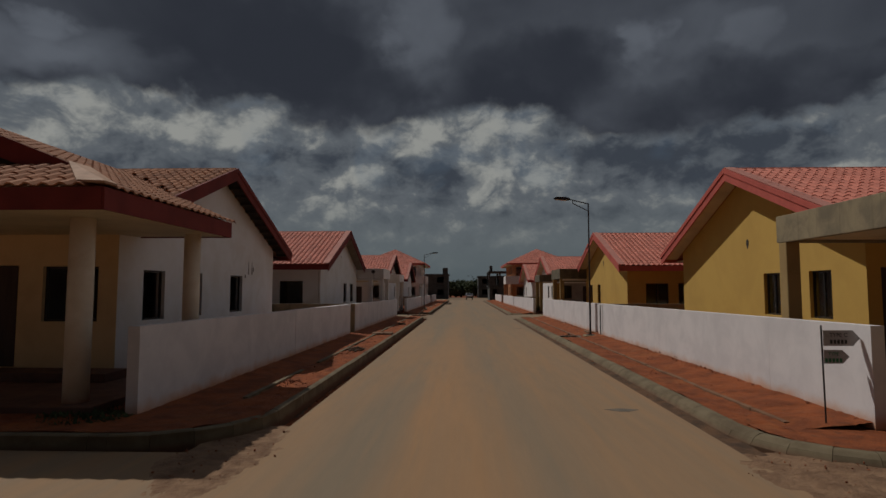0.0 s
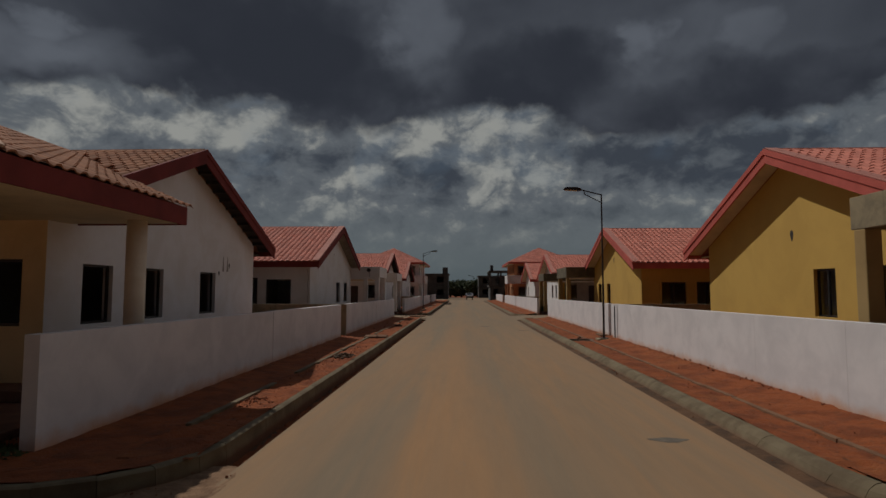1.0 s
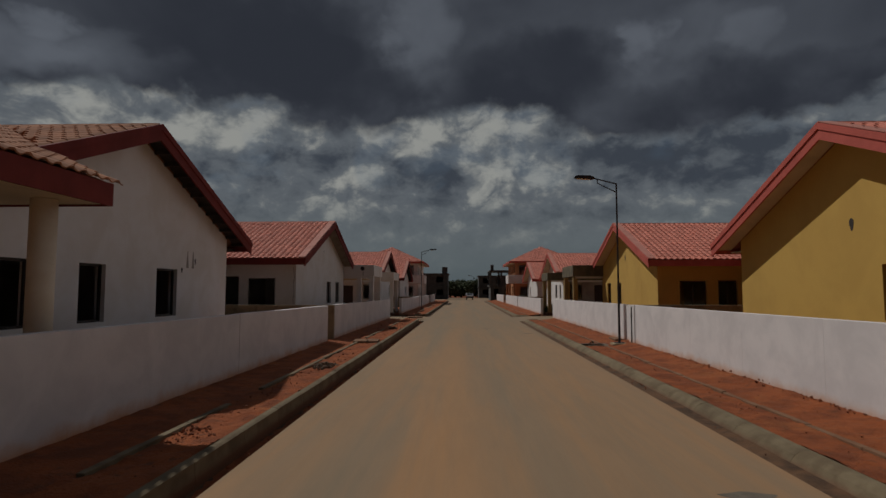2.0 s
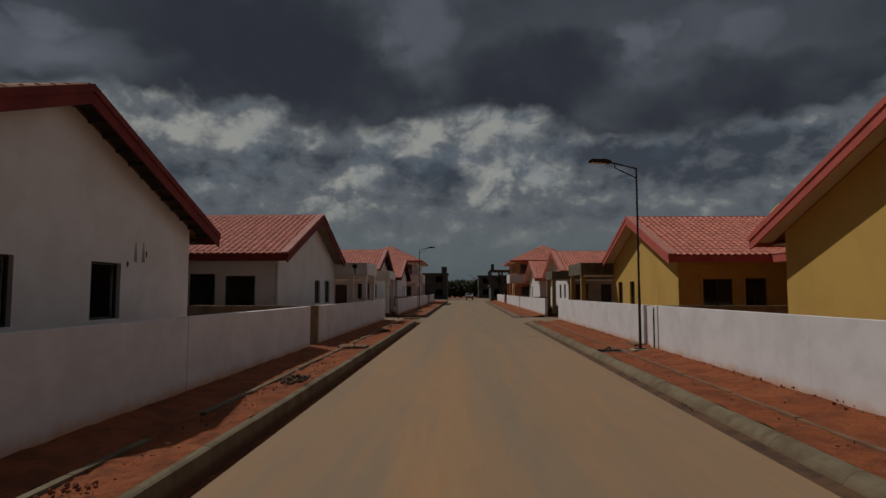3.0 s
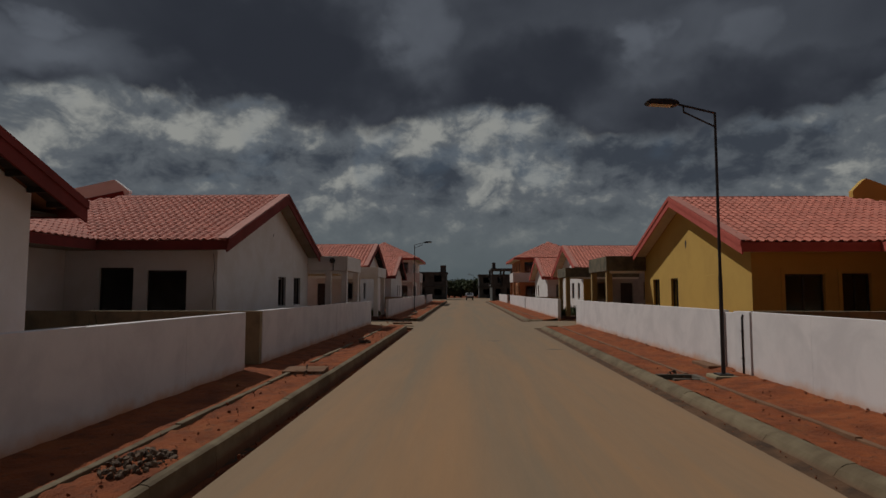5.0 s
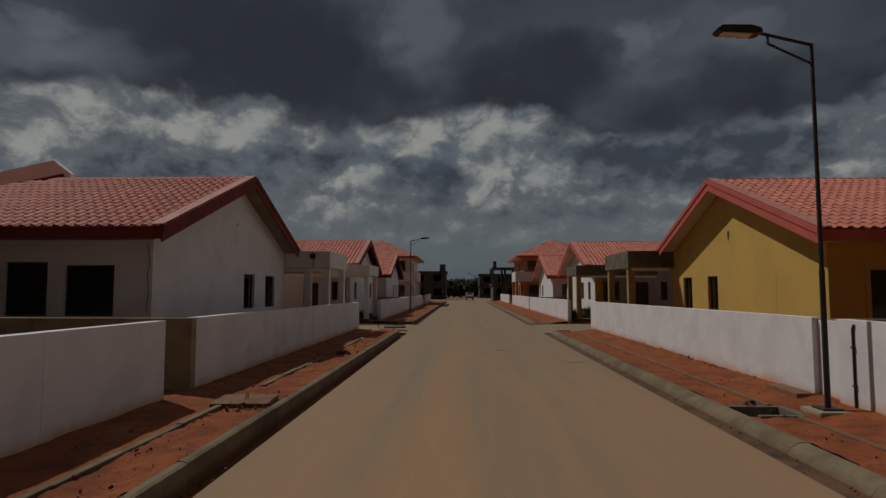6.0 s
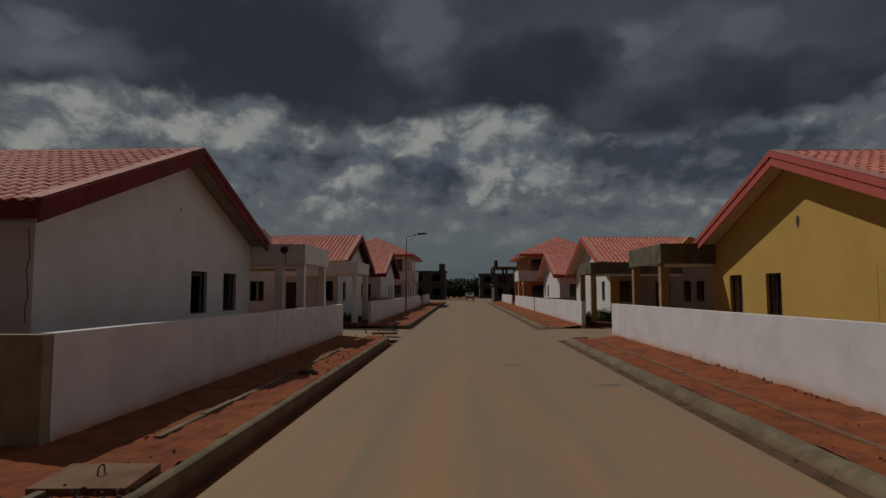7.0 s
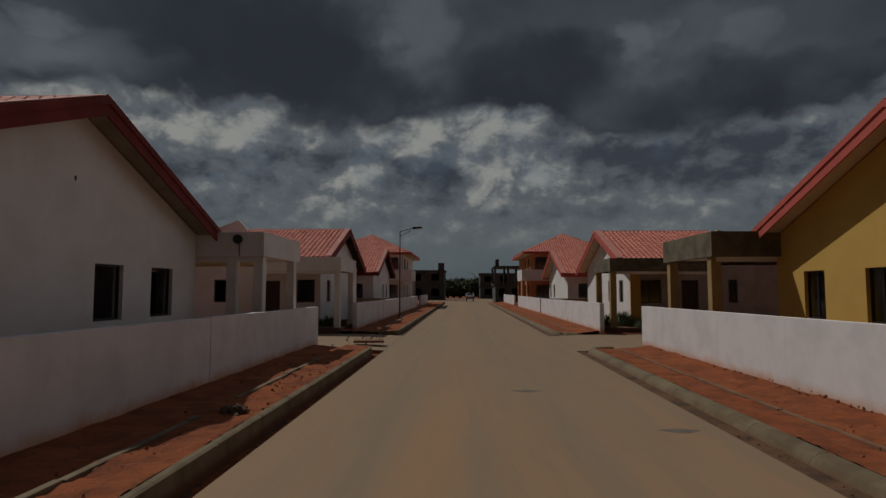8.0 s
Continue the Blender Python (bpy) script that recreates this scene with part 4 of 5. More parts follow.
def hole(h, s, x_front, y, z, w, hh, material=RAFTER, name="vent_hole_plug"):
    """A small dark plug on a gable wall; its colour stands for a hole's shade."""
    bm = bmesh.new()
    n = 10
    pts = [(s * (x_front - 0.006), y + w * math.cos(2 * math.pi * i / n) + 0.25 * w * math.sin(4 * math.pi * i / n), z + hh * math.sin(2 * math.pi * i / n)) for i in range(n)]
    prism(bm, pts, (s * 0.05, 0, 0))
    part(name, bm, material, h)


hole(R1, 1, XR, 17.77, 3.6, 0.07, 0.15)
hole(R2, 1, XR, 35.89, 3.86, 0.07, 0.17)
hole(L2, -1, XL, 35.64, 4.24, 0.03, 0.06)
hole(L1, -1, XL, 19.89, 2.67, 0.04, 0.07)
hole(L1, -1, XL, 20.65, 2.93, 0.03, 0.09)
for y in (20.2, 20.52):
    bm = bmesh.new()
    prism(bm, [(-XL + 0.004, y - 0.07, 2.74), (-XL + 0.004, y + 0.07, 2.74), (-XL + 0.004, y + 0.015, 3.2), (-XL + 0.004, y - 0.015, 3.2)], (-0.03, 0, 0))
    part("plaster_patch", bm, VENT, L1)
bm = bmesh.new()
box(bm, XR - 0.006, XR + 0.02, 33.1, 34.1, 1.4, 2.6, 0.003)
part("blocked_opening", bm, YELLOW, R2)
bm = bmesh.new()
tube(bm, (-6.45, 40.80, 3.5), (-6.45, 40.72, 3.5), 0.13, 20)
flood = part("flood_lamp", bm, STEEL, L2, "dark round wall lamp with hanging cable")
bm = bmesh.new()
tube(bm, (-6.42, 40.805, 3.42), (-6.41, 40.805, 3.03), 0.012, 6)
part("cable", bm, STEEL, flood)
for k in range(3):
    box_part("formwork_plank", CREAM, L2, -9.2, -6.3, 41.4 + 0.5 * k, 41.6 + 0.5 * k, 2.84 - 0.02 * k, 2.88 - 0.02 * k)
# thin crack on the corner of the second white house and surrounds on the ochre one
bm = bmesh.new()
for i in range(7):
    a, b = 1.5 + i * 0.24, 1.5 + (i + 1) * 0.24
    tube(bm, (-XL - 0.1 - 0.03 * math.sin(i * 2.1), 30.475, a), (-XL - 0.1 - 0.03 * math.sin((i + 1) * 2.1), 30.475, b), 0.008, 5)
part("crack", bm, RAFTER, L2)
for a, b in ((0.86, 2.27), (2.54, 3.62)):
    bm = bmesh.new()
    for x0, x1, z0, z1 in ((a, a + 0.11, 1.36, 2.74), (b - 0.11, b, 1.36, 2.74), (a + 0.11, b - 0.11, 2.63, 2.74)):
        box(bm, XR + x0, XR + x1, 35.95 - HALF - 0.025, 35.95 - HALF + 0.002, z0, z1)
    part("window_surround", bm, YELLOW, R2)


# ---- two-storey houses further on ----
def hip_roof(h, x0, x1, y0, y1, z, rise, inset, tile, singles=0):
    xm = (x0 + x1) / 2
    bm = bmesh.new()
    ra, rb = (xm, y0 + inset, z + rise), (xm, y1 - inset, z + rise)
    for pts in ([(x0, y0, z), (x0, y1, z), rb, ra], [(x1, y0, z), (x1, y1, z), rb, ra], [(x0, y0, z), (x1, y0, z), ra], [(x0, y1, z), (x1, y1, z), rb]):
        prism(bm, pts, (0, 0, -0.12))
    roof = part("roof", bm, tile, h, "red tiled hip roof")
    half = (x1 - x0) / 2
    sl = math.hypot(half, rise)
    for xs, dx in ((x0, 1), (x1, -1)):
        tiled(roof, (xs, y0, z + 0.01), (0, 1, 0), (dx * half, 0, rise), y1 - y0, sl, tile, lambda u, w: u > w / sl * inset and u < (y1 - y0) - w / sl * inset, 0)
    sf = math.hypot(inset, rise)
    tiled(roof, (x0, y0, z + 0.01), (1, 0, 0), (0, inset, rise), x1 - x0, sf, tile, lambda u, w: u > w / sf * half and u < (x1 - x0) - w / sf * half, 0)
    for a, b, c, d in ((x0 - 0.03, x0, y0, y1), (x1, x1 + 0.03, y0, y1), (x0, x1, y0 - 0.03, y0), (x0, x1, y1, y1 + 0.03)):
        box_part("fascia", FASCIA_LIGHT, h, a, b, c, d, z - 0.26, z)
    box_part("eave_soffit", SOFFIT, h, x0 + 0.003, x1 - 0.003, y0 + 0.003, y1 - 0.003, z - 0.22, z - 0.17)


def two_storey(s, x0, x1, y0, y1, paint, base_paint, label):
    h = thing("house", label, "house", "two-storey houses")
    ztop = 6.2
    front_holes = [(y0 + 1.2, y0 + 2.4, 1.3, 2.7), (y0 + 4.4, y0 + 5.8, 1.0, 2.7), (y0 + 1.0, y0 + 2.6, 4.5, 5.8), (y0 + 4.6, y0 + 6.0, 4.5, 5.8)]
    near_holes = [(x0 + 0.6, x0 + 2.2, 4.4, 5.9), (x0 + 0.7, x0 + 2.3, 0.8, 2.7), (x0 + 4.0, x0 + 5.4, 4.4, 5.8)]
    for at, u0, u1, holes, p in ((lambda u, w, z: (s * (x0 + w), u, z), y0, y1, front_holes, paint),
                                 (lambda u, w, z: (s * u, y0 + 0.003 + w, z), x0 + 0.204, x1, near_holes, paint),
                                 (lambda u, w, z: (s * (x1 - w), u, z), y0 + 0.21, y1, [], paint),
                                 (lambda u, w, z: (s * u, y1 - 0.003 - w, z), x0 + 0.204, x1 - 0.204, [], paint)):
        bm = bmesh.new()
        wall(bm, at, u0, u1, 0.1, ztop, 0.2, holes)
        part("wall", bm, p, h)
        for q in holes:
            window(h, at, *q, True)
    box_part("floor_slab", INSIDE, h, s * (x0 + 0.22), s * (x1 - 0.22), y0 + 0.22, y1 - 0.22, 3.1, 3.3)
    box_part("partition", INSIDE, h, s * (x0 + 4.0), s * (x0 + 4.2), y0 + 0.22, y1 - 0.22, 0.1, 3.097)
    # balcony at the street corner
    xb = x0 - 1.1
    bal = box_part("balcony", base_paint, h, s * xb, s * (x0 + 3.0), y0 - 1.3, y0 - 0.004, 3.15, 3.4, 0.02, "plastered balcony")
    for a, b, c, d in ((xb, xb + 0.15, y0 - 1.3, y0 + 4.0), (xb + 0.153, x0 + 3.0, y0 - 1.3, y0 - 1.15)):
        box_part("parapet", base_paint, bal, s * a, s * b, c, d, 3.403, 4.4, 0.01)
    box_part("slab", base_paint, bal, s * (xb + 0.003), s * (x0 - 0.003), y0, y0 + 4.0, 3.15, 3.4)
    for x, y in ((xb + 0.2, y0 - 1.1), (x0 + 2.7, y0 - 1.1), (xb + 0.2, y0 + 3.7)):
        box_part("column", paint, h, s * x - 0.17, s * x + 0.17, y - 0.17, y + 0.17, 0.15, 3.147, 0.02)
    xs = sorted((s * (x0 - 0.9), s * (x1 + 0.8)))
    hip_roof(h, xs[0], xs[1], y0 - 0.9, y1 + 0.8, ztop + 0.24, 2.45, 4.6, TILE)
    return h


two_storey(1, 7.6, 16.4, 91.5, 104.5, BROWN_WALL, WHITE, "two-storey terracotta house with red hip roof and white balcony")
two_storey(-1, 7.1, 16.0, 92.0, 104.5, WHITE, WHITE, "two-storey white house with red hip roof and balcony")


# ---- unfinished blocks at the end of the street ----
def shell(x0, x1, y0, y1, storeys, bays, label, tower=None, open_top=False):
    b = thing("unfinished_building", label, "building", "grey unfinished blocks")
    w = (x1 - x0) / bays
    for k in range(storeys):
        z = 3.2 * k
        if open_top and k == storeys - 1:
            for i in range(bays + 1):
                for y in (y0 + 0.2, y1 - 0.2):
                    box_part("column", GREY_BLOCK, b, x0 + i * w - 0.2, x0 + i * w + 0.2, y - 0.2, y + 0.2, z, z + 2.95)
        else:
            holes = [(x0 + i * w + 0.28 * w, x0 + i * w + 0.72 * w, z + 0.9, z + 2.4) for i in range(bays)]
            for at, u0, u1, hs in ((lambda u, v, q: (u, y0 + v, q), x0, x1, holes), (lambda u, v, q: (u, y1 - v, q), x0, x1, []),
                                   (lambda u, v, q: (x0 + v, u, q), y0 + 0.23, y1 - 0.23, []), (lambda u, v, q: (x1 - v, u, q), y0 + 0.23, y1 - 0.23, [])):
                bm = bmesh.new()
                wall(bm, at, u0, u1, z, z + 2.95, 0.22, hs)
                part("wall", bm, GREY_BLOCK, b)
        box_part("slab", GREY_BLOCK, b, x0 - 0.25, x1 + 0.25, y0 - 0.25, y1 + 0.25, z + 2.953, z + 3.2)
    if tower:
        box_part("tower", GREY_BLOCK, b, tower[0], tower[1], y0 + 0.5, y0 + 3, 3.2 * storeys, tower[2])
    return b


shell(-24, -4.2, 150, 160, 2, 5, "grey unfinished two-storey block with a stair tower", (-5.6, -4.3, 8.0))
shell(5.6, 12.5, 128, 138, 2, 3, "grey unfinished concrete frame building with open top floor", (5.7, 6.3, 7.6), True)
shell(4.2, 20, 172, 184, 2, 4, "grey unfinished block further back")
shell(-40, -9, 190, 200, 1, 6, "low grey block far behind")


# ---- trees on the skyline ----
def tree(x, y, height, seed):
    rnd = random.Random(seed)
    t = thing("tree", "dark far tree behind the unfinished blocks", "tree", "far trees")
    bm = bmesh.new()
    cylinder(bm, x, y, -0.12, height * 0.5, 0.22, 0.12, 8)
    for i in range(4):
        a = i * 1.6 + seed
        tube(bm, (x, y, height * (0.3 + 0.05 * i)), (x + math.cos(a) * height * 0.22, y + math.sin(a) * height * 0.22, height * 0.66), 0.06, 6)
    part("trunk", bm, RAFTER, t)
    verts, faces = [], []
    for _ in range(1300):
        v = Vector((rnd.gauss(0, 1), rnd.gauss(0, 1), rnd.gauss(0, 1))).normalized() * rnd.uniform(0.3, 1.0) ** 0.5
        bump = 1 + 0.35 * noise.noise(v * 2.2 + Vector((seed, 0, 0)))
        c = Vector((x, y, height * 0.55)) + Vector((v.x * height * 0.48, v.y * height * 0.48, v.z * height * 0.45)) * bump
        k = rnd.uniform(0.15, 0.36)
        a, b = Vector((rnd.uniform(-1, 1), rnd.uniform(-1, 1), rnd.uniform(-1, 1))).normalized() * k, Vector((rnd.uniform(-1, 1), rnd.uniform(-1, 1), rnd.uniform(-1, 1))).normalized() * k
        n = len(verts)
        verts += [tuple(c - a), tuple(c + b), tuple(c + a), tuple(c - b)]
        faces.append((n, n + 1, n + 2, n + 3))
    me = bpy.data.meshes.new("crown")
    me.from_pydata(verts, [], faces)
    me.materials.append(LEAF)
    tagged(new("crown", me), kind="stuff").parent = t


for i in range(40):
    tree(-40 + i * 2.15 + 1.2 * math.sin(i * 2.7), 224 + 9 * math.sin(i * 1.7), 5.2 + 1.3 * math.sin(i * 3.1), i)


for i in range(22):
    tree(-13 + i * 1.15 + 0.5 * math.sin(i * 2.1), 186 + 3 * math.sin(i * 1.3), 4.3 + 1.1 * math.sin(i * 1.9), 60 + i)


# ---- street lamps ----
def street_lamp(x, y, way, label):
    """A tall thin pole with a raised arm, a brace and a flat head; way: the side to which the arm reaches."""
    lamp = thing("street_lamp", label, "street lamp", "street lamps")
    bm = bmesh.new()
    cylinder(bm, x, y, 0.15, 2.4, 0.045, 0.042, 14)
    cylinder(bm, x, y, 2.4, 6.12, 0.035, 0.03, 14)
    part("pole", bm, STEEL, lamp)
    box_part("base_plate", STEEL, lamp, x - 0.16, x + 0.16, y - 0.16, y + 0.16, 0.15, 0.24, 0.01)
    box_part("footing", CONCRETE, lamp, x - 0.28, x + 0.28, y - 0.28, y + 0.28, 0.02, 0.21, 0.03)
    bm = bmesh.new()
    tube(bm, (x, y, 6.1), (x + way * 0.86, y, 6.32), 0.026)
    part("arm", bm, STEEL, lamp)
    bm = bmesh.new()
    tube(bm, (x, y, 5.78), (x + way * 0.70, y, 6.13), 0.02)
    tube(bm, (x + way * 0.70, y, 6.13), (x + way * 0.70, y, 6.28), 0.02)
    part("brace", bm, STEEL, lamp)
    bm = bmesh.new()
    ring = [(0.82, 6.29), (0.92, 6.27), (1.5, 6.31), (1.56, 6.36), (1.46, 6.42), (1.0, 6.41), (0.85, 6.36)]
    prism(bm, [(x + way * a, y - 0.13, z) for a, z in ring], (0, 0.26, 0))
    bmesh.ops.bevel(bm, geom=list(bm.edges), offset=0.012, segments=2, affect="EDGES")
    head = part("lamp_head", bm, STEEL, lamp)
    bm = bmesh.new()
    prism(bm, [(x + way * 0.98, y - 0.09, 6.262), (x + way * 1.47, y - 0.09, 6.298), (x + way * 1.47, y + 0.09, 6.298), (x + way * 0.98, y + 0.09, 6.262)], (0, 0, 0.012))
    part("lens", bm, SOFFIT, head, "dusty lamp lens")
    return lamp


street_lamp(5.63, 26.15, -1, "dark steel street lamp with flat head beside the white wall")
street_lamp(-4.45, 64.2, 1, "dark steel street lamp on the shaded footway")
street_lamp(2.6, 168.0, -1, "dark steel street lamp far down the street")


# ---- direction sign ----
def letters(text, size, x, y, z, material, parent):
    cu = bpy.data.curves.new("lettering", "FONT")
    cu.body, cu.size, cu.extrude, cu.align_x = text, size, 0.001, "CENTER"
    ob = new("lettering", cu)
    me = bpy.data.meshes.new_from_object(ob)
    bpy.data.objects.remove(ob)
    me.materials.append(material)
    ob = new("lettering", me)
    ob.parent, ob.matrix_basis = parent, pose(x, y, z, 90, 0, 0)


sign = thing("direction_sign", "two grey arrow boards with dark lettering on a thin post", "sign")
bm = bmesh.new()
tube(bm, (5.535, 9.2, 0.15), (5.52, 9.2, 1.66), 0.013)
part("post", bm, STEEL, sign)
for x1, z0, z1, mat, word, size in ((6.1, 1.345, 1.585, SIGN_INK, "TYPE C", 0.085), (5.93, 1.075, 1.285, SIGN_GREEN, "TYPE", 0.075)):
    zm = (z0 + z1) / 2
    bm = bmesh.new()
    prism(bm, [(5.545, 9.19, z0), (x1 - 0.11, 9.19, z0), (x1, 9.19, zm), (x1 - 0.11, 9.19, z1), (5.545, 9.19, z1)], (0, 0.012, 0))
    board = part("arrow_board", bm, SIGN_GREY, sign)
    xm = (5.545 + x1 - 0.1) / 2
    letters(word, size, xm, 9.186, zm + 0.02, mat, board)
    bm = bmesh.new()
    for i in range(5):
        box(bm, xm - 0.13 + i * 0.055, xm - 0.095 + i * 0.055, 9.185, 9.189, zm - 0.085, zm - 0.025)
    part("bars", bm, mat, board)

# ---- edging strips, covers, rubble ----
edging = thing("edging", "broken thin concrete edging beam along the footway", "edging", kind="structure")
rnd = random.Random(11)


def strip(x, y0, y1, top, width, material=KERB):
    y = y0
    while y < y1:
        e = min(y + rnd.uniform(0.9, 1.5), y1)
        bm = bmesh.new()
        dx, dz = rnd.uniform(-0.01, 0.01), rnd.uniform(-0.014, 0.008)
        box(bm, x + dx, x + dx + width, y + 0.003, e - 0.003, 0.0, top + dz, 0.012)
        part("edging_stone", bm, material, edging)
        y = e


for y0, y1 in ((10.6, 14.4), (15.9, 26.0), (28.0, 33.3), (34.8, 40.6), (54, 62), (66, 84)):
    strip(-4.07, y0, y1, 0.24, 0.10)
for y0, y1 in ((9.4, 25.9), (26.8, 44.0), (53, 88)):
    strip(5.0, y0, y1, 0.155, 0.10, DUSTY_EDGE)


def slab_cover(x, y, sx, sy, z, turn, tilt, label, loops=True):
    c = thing("drain_cover", label, "slab", "concrete covers")
    c.matrix_basis = pose(x, y, z, tilt, 0, turn)
    box_part("slab", DUSTY_EDGE, c, -sx / 2, sx / 2, -sy / 2, sy / 2, -0.08, 0.0, 0.012)
    if loops:
        bm = bmesh.new()
        pts = [(0.02, -0.03 + 0.0, 0.0), (0.02, -0.02, 0.07), (0.02, 0.03, 0.09), (0.02, 0.08, 0.07), (0.02, 0.09, 0.0)]
        for a, b in zip(pts, pts[1:]):
            tube(bm, a, b, 0.008, 6)
        part("lifting_loop", bm, STEEL, c)


slab_cover(-3.72, 26.32, 0.92, 0.7, 0.275, 3, 2, "grey concrete drain cover with a steel lifting loop")
slab_cover(-3.6, 46.2, 1.1, 0.7, 0.24, 8, 1, "concrete cover slab at the drive")

drain = thing("drain_inlet", "open square concrete drain pit sunk in the soil", "drain")
px0, px1, py0, py1 = PIT
for a, b, c, d, z in ((px0 + 0.13, px1, py0 - 0.05, py0 + 0.05, 0.145), (px0, px1, py1 - 0.04, py1 + 0.06, 0.135), (px1 - 0.04, px1 + 0.08, py0, py1, 0.14)):
    box_part("pit_wall", STAIN, drain, a, b, c, d, -0.6, z, 0.01)
box_part("pit_floor", STAIN, drain, px0, px1, py0, py1, -0.119, -0.1)


def rubble_heap(x, y, rx, ry, n, seed, z=0.2, big=0.09, material=RUBBLE):
    """Loose lumps of broken concrete and clods."""
    r = random.Random(seed)
    bm = bmesh.new()
    for _ in range(n):
        a, k = r.uniform(0, 6.28), r.random() ** 0.6
        px, py = x + rx * k * math.cos(a), y + ry * k * math.sin(a)
        sz = (0.2 + 0.9 * r.random() ** 2) * big
        m = Matrix.Translation((px, py, z + 0.3 * sz + 0.10 * (1 - k) * r.random())) @ Euler((r.uniform(0, 3), r.uniform(0, 3), r.uniform(0, 3))).to_matrix().to_4x4() @ Matrix.Diagonal((sz, sz * r.uniform(0.6, 1.3), sz * r.uniform(0.4, 0.8), 1))
        made = bmesh.ops.create_icosphere(bm, subdivisions=1, radius=1, matrix=m)["verts"]
        for v in made:
            v.co += Vector((r.uniform(-1, 1), r.uniform(-1, 1), r.uniform(-1, 1))) * sz * 0.22
    tagged(part("rubble", bm, material), "heap of broken concrete and clods on the soil", "rubble", kind="stuff")


rubble_heap(-3.62, 19.3, 0.34, 0.52, 230, 1, big=0.048)
rubble_heap(-3.75, 12.4, 0.3, 0.45, 60, 2, z=0.19, big=0.036, material=CLOD)
rubble_heap(-3.62, 33.7, 0.22, 0.28, 60, 3, big=0.07)
rubble_heap(-3.7, 26.0, 0.5, 0.3, 50, 4, big=0.05)
rubble_heap(-3.7, 22.0, 0.4, 7.0, 150, 5, z=0.19, big=0.03, material=CLOD)
rubble_heap(-3.65, 36.0, 0.4, 7.0, 130, 6, z=0.19, big=0.03, material=CLOD)
rubble_heap(-3.7, 14.5, 0.45, 4.5, 110, 7, z=0.19, big=0.03, material=CLOD)
rubble_heap(4.7, 22, 0.24, 12.0, 90, 8, z=0.115, big=0.024, material=CLOD)
rubble_heap(5.5, 24, 0.45, 14.0, 70, 9, z=0.15, big=0.022, material=CLOD)
rubble_heap(6.03, 35.5, 0.06, 9.0, 170, 21, z=0.21, big=0.034, material=CLOD)
rubble_heap(6.03, 17.5, 0.06, 8.5, 170, 22, z=0.21, big=0.034, material=CLOD)
rubble_heap(4.75, 26.87, 0.1, 0.06, 6, 23, z=0.12, big=0.06)
footing = thing("footing_ledge", "low weathered concrete ledge at the foot of the wall", "ledge")
for y0, y1, dx in ((27.2, 27.75, 0.0), (27.77, 28.3, 0.03)):
    box_part("ledge_block", DUSTY_EDGE, footing, 5.74 + dx, 6.09, y0, y1, 0.05, 0.27, 0.02)
rubble_heap(-2.95, 22, 0.12, 13.0, 80, 11, z=-0.09, big=0.03, material=CLOD)
rubble_heap(3.87, 22, 0.10, 13.0, 110, 12, z=-0.01, big=0.02, material=CLOD)
rubble_heap(-3.2, 7.8, 0.7, 1.6, 90, 13, z=0.006, big=0.018, material=CLOD)
rubble_heap(4.6, 7.1, 1.2, 1.2, 110, 14, z=0.006, big=0.018, material=CLOD)
rubble_heap(-3.7, 47, 0.7, 1.8, 40, 15, z=0.16, big=0.06)
rubble_heap(-4.6, 35, 0.5, 18.0, 70, 16, z=0.15, big=0.04, material=CLOD)
for x, y in ((3.1, 33.6), (2.9, 10.9), (1.2, 36.9)):
    bm = bmesh.new()
    pts = [(x + 0.28 * math.cos(a) * (1 + 0.25 * math.sin(3 * a)), y + 0.13 * math.sin(a) * (1 + 0.2 * math.cos(4 * a)), 0.0015) for a in [6.283 * i / 14 for i in range(14)]]
    prism(bm, pts, (0, 0, 0.0015))
    tagged(part("road_patch", bm, STAIN), "small cement stain on the road", "patch", kind="structure")


# ---- weeds by the far porches ----
def weeds(x, y, r, height, n, seed):
    q = random.Random(seed)
    verts, faces = [], []
    for _ in range(n):
        a, k = q.uniform(0, 6.28), q.random() ** 0.5
        px, py = x + r * k * math.cos(a), y + r * k * math.sin(a)
        hh = height * q.uniform(0.4, 1.0) * (1.1 - 0.5 * k)
        lean, w = Vector((q.uniform(-0.3, 0.3), q.uniform(-0.3, 0.3), 0)) * hh, q.uniform(0.015, 0.04)
        side = Vector((math.cos(a + 1), math.sin(a + 1), 0)) * w
        p0, p1, p2 = Vector((px, py, 0.16)), Vector((px, py, 0.16 + hh * 0.55)) + lean * 0.4, Vector((px, py, 0.16 + hh)) + lean
        b = len(verts)
        verts += [tuple(v) for v in (p0 - side * 0.5, p0 + side * 0.5, p1 + side, p1 - side, p2)]
        faces += [(b, b + 1, b + 2, b + 3), (b + 3, b + 2, b + 4)]
    me = bpy.data.meshes.new("weeds")
    me.from_pydata(verts, [], faces)
    me.materials.append(LEAF)
    tagged(new("weeds", me), "tall dry green weeds by a porch", "weeds", kind="stuff")


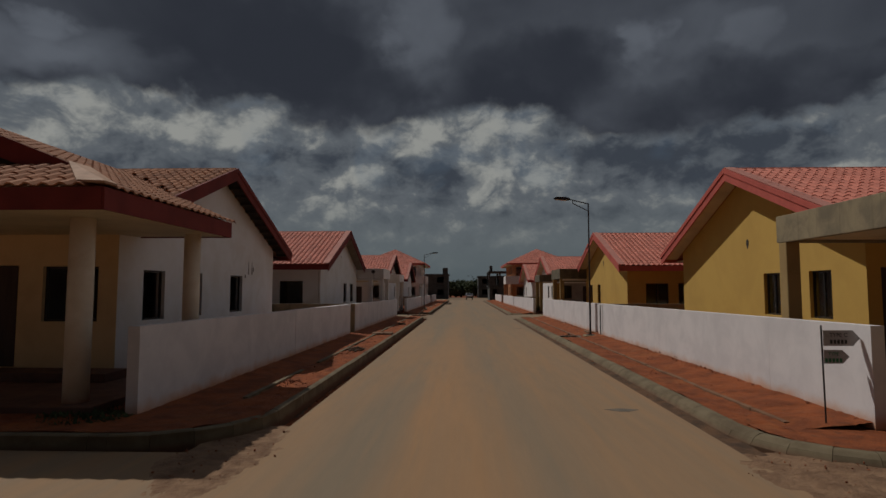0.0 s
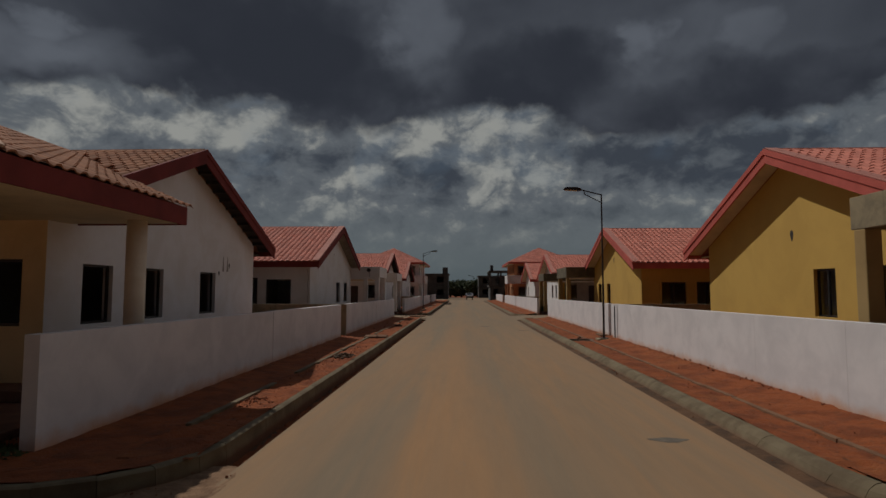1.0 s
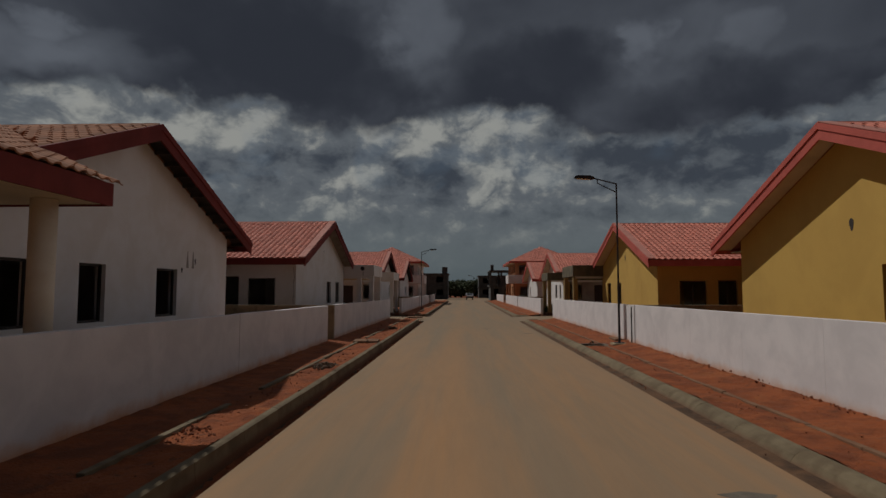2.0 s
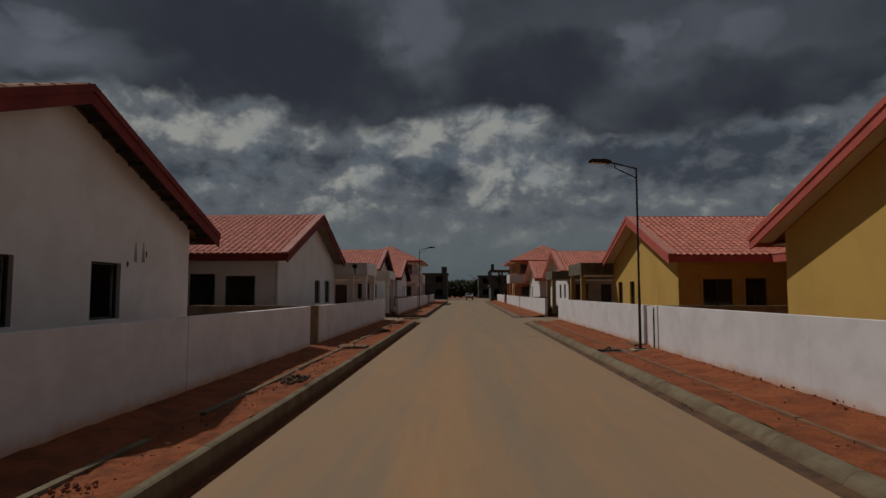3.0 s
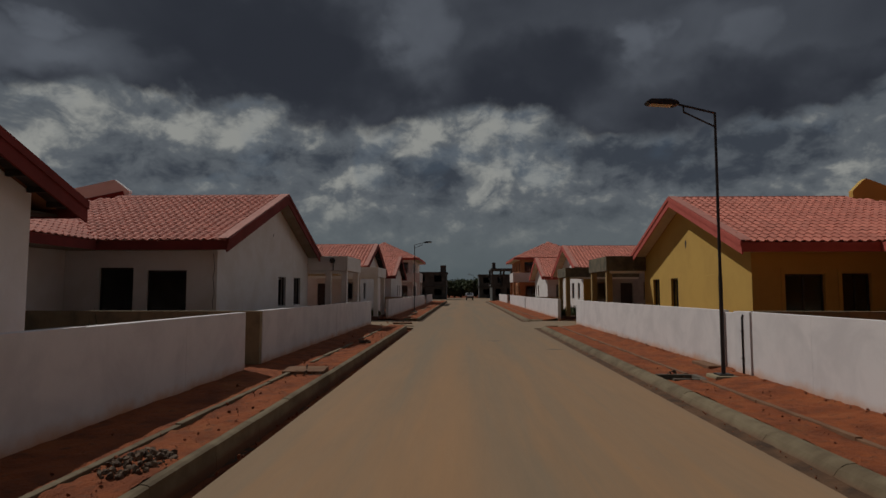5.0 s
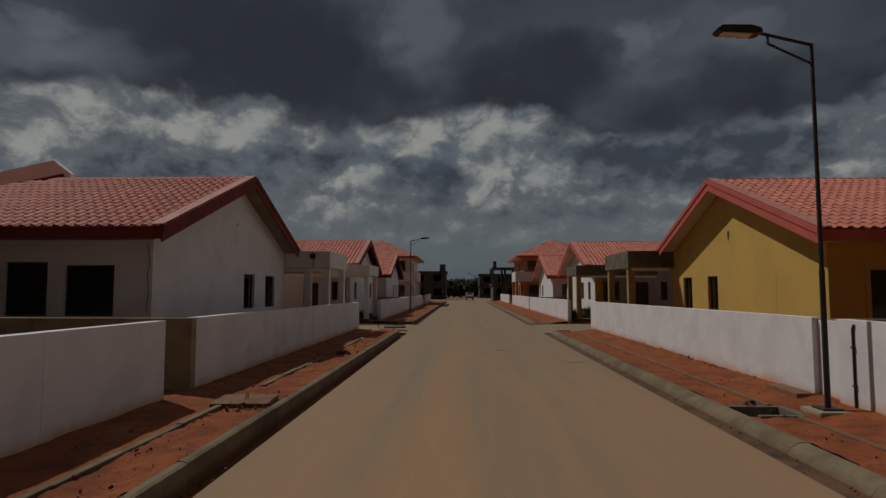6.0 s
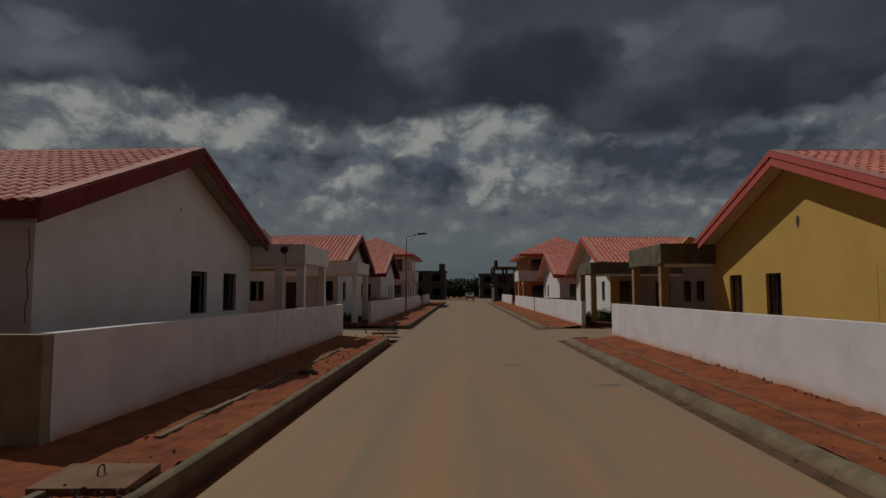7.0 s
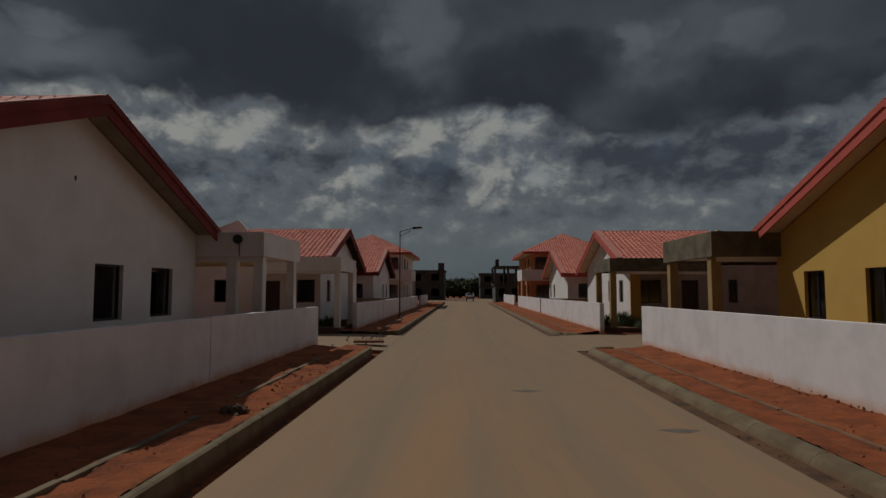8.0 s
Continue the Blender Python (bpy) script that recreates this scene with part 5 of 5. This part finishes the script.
weeds(7.6, 53.6, 0.9, 1.1, 900, 1)
weeds(8.3, 52.4, 0.6, 0.8, 400, 2)
weeds(-6.6, 53.0, 0.8, 0.8, 600, 3)
weeds(-6.0, 9.2, 0.75, 0.16, 700, 4)
weeds(-7.0, 50.6, 0.5, 0.5, 250, 5)
weeds(-8.6, 26.9, 0.9, 1.75, 26, 6)


# ---- parked car at the end of the road ----
def car(x, y):
    c = thing("car", "small silver car parked at the end of the road", "car")
    bm = bmesh.new()
    side = [(-2.0, 0.35), (-2.05, 0.75), (-1.9, 0.95), (-1.45, 1.02), (-0.95, 1.45), (0.5, 1.47), (1.15, 1.0), (1.95, 0.85), (2.05, 0.5), (2.0, 0.35)]
    prism(bm, [(x - 0.82, y + a, z) for a, z in side], (1.64, 0, 0))
    bmesh.ops.bevel(bm, geom=list(bm.edges), offset=0.06, segments=2, affect="EDGES")
    body = part("body", bm, CAR_PAINT, c)
    bm = bmesh.new()
    prism(bm, [(x - 0.62, y - 1.42, 1.06), (x + 0.62, y - 1.42, 1.06), (x + 0.56, y - 1.02, 1.42), (x - 0.56, y - 1.02, 1.42)], (0, -0.02, 0.02))
    part("rear_window", bm, CAR_DARK, body)
    for sx in (-0.66, 0.66):
        box_part("tail_light", FASCIA_LIGHT, body, x + sx - 0.12, x + sx + 0.12, y - 2.08, y - 2.0, 0.72, 0.9, 0.01)
    box_part("bumper", CAR_DARK, body, x - 0.8, x + 0.8, y - 2.12, y - 2.0, 0.36, 0.55, 0.02)
    for sx in (-0.78, 0.6):
        for yy in (-1.3, 1.3):
            bm = bmesh.new()
            tube(bm, (x + sx, y + yy, 0.2), (x + sx + 0.2, y + yy, 0.2), 0.32, 20)
            wheel = part("wheel", bm, RUBBER, c)
            bm = bmesh.new()
            tube(bm, (x + sx - 0.01, y + yy, 0.2), (x + sx + 0.21, y + yy, 0.2), 0.18, 14)
            part("rim", bm, CAR_PAINT, wheel)


car(1.2, 140.0)
lay_tiles()
for k in KERBS:
    kerb_line(*k)
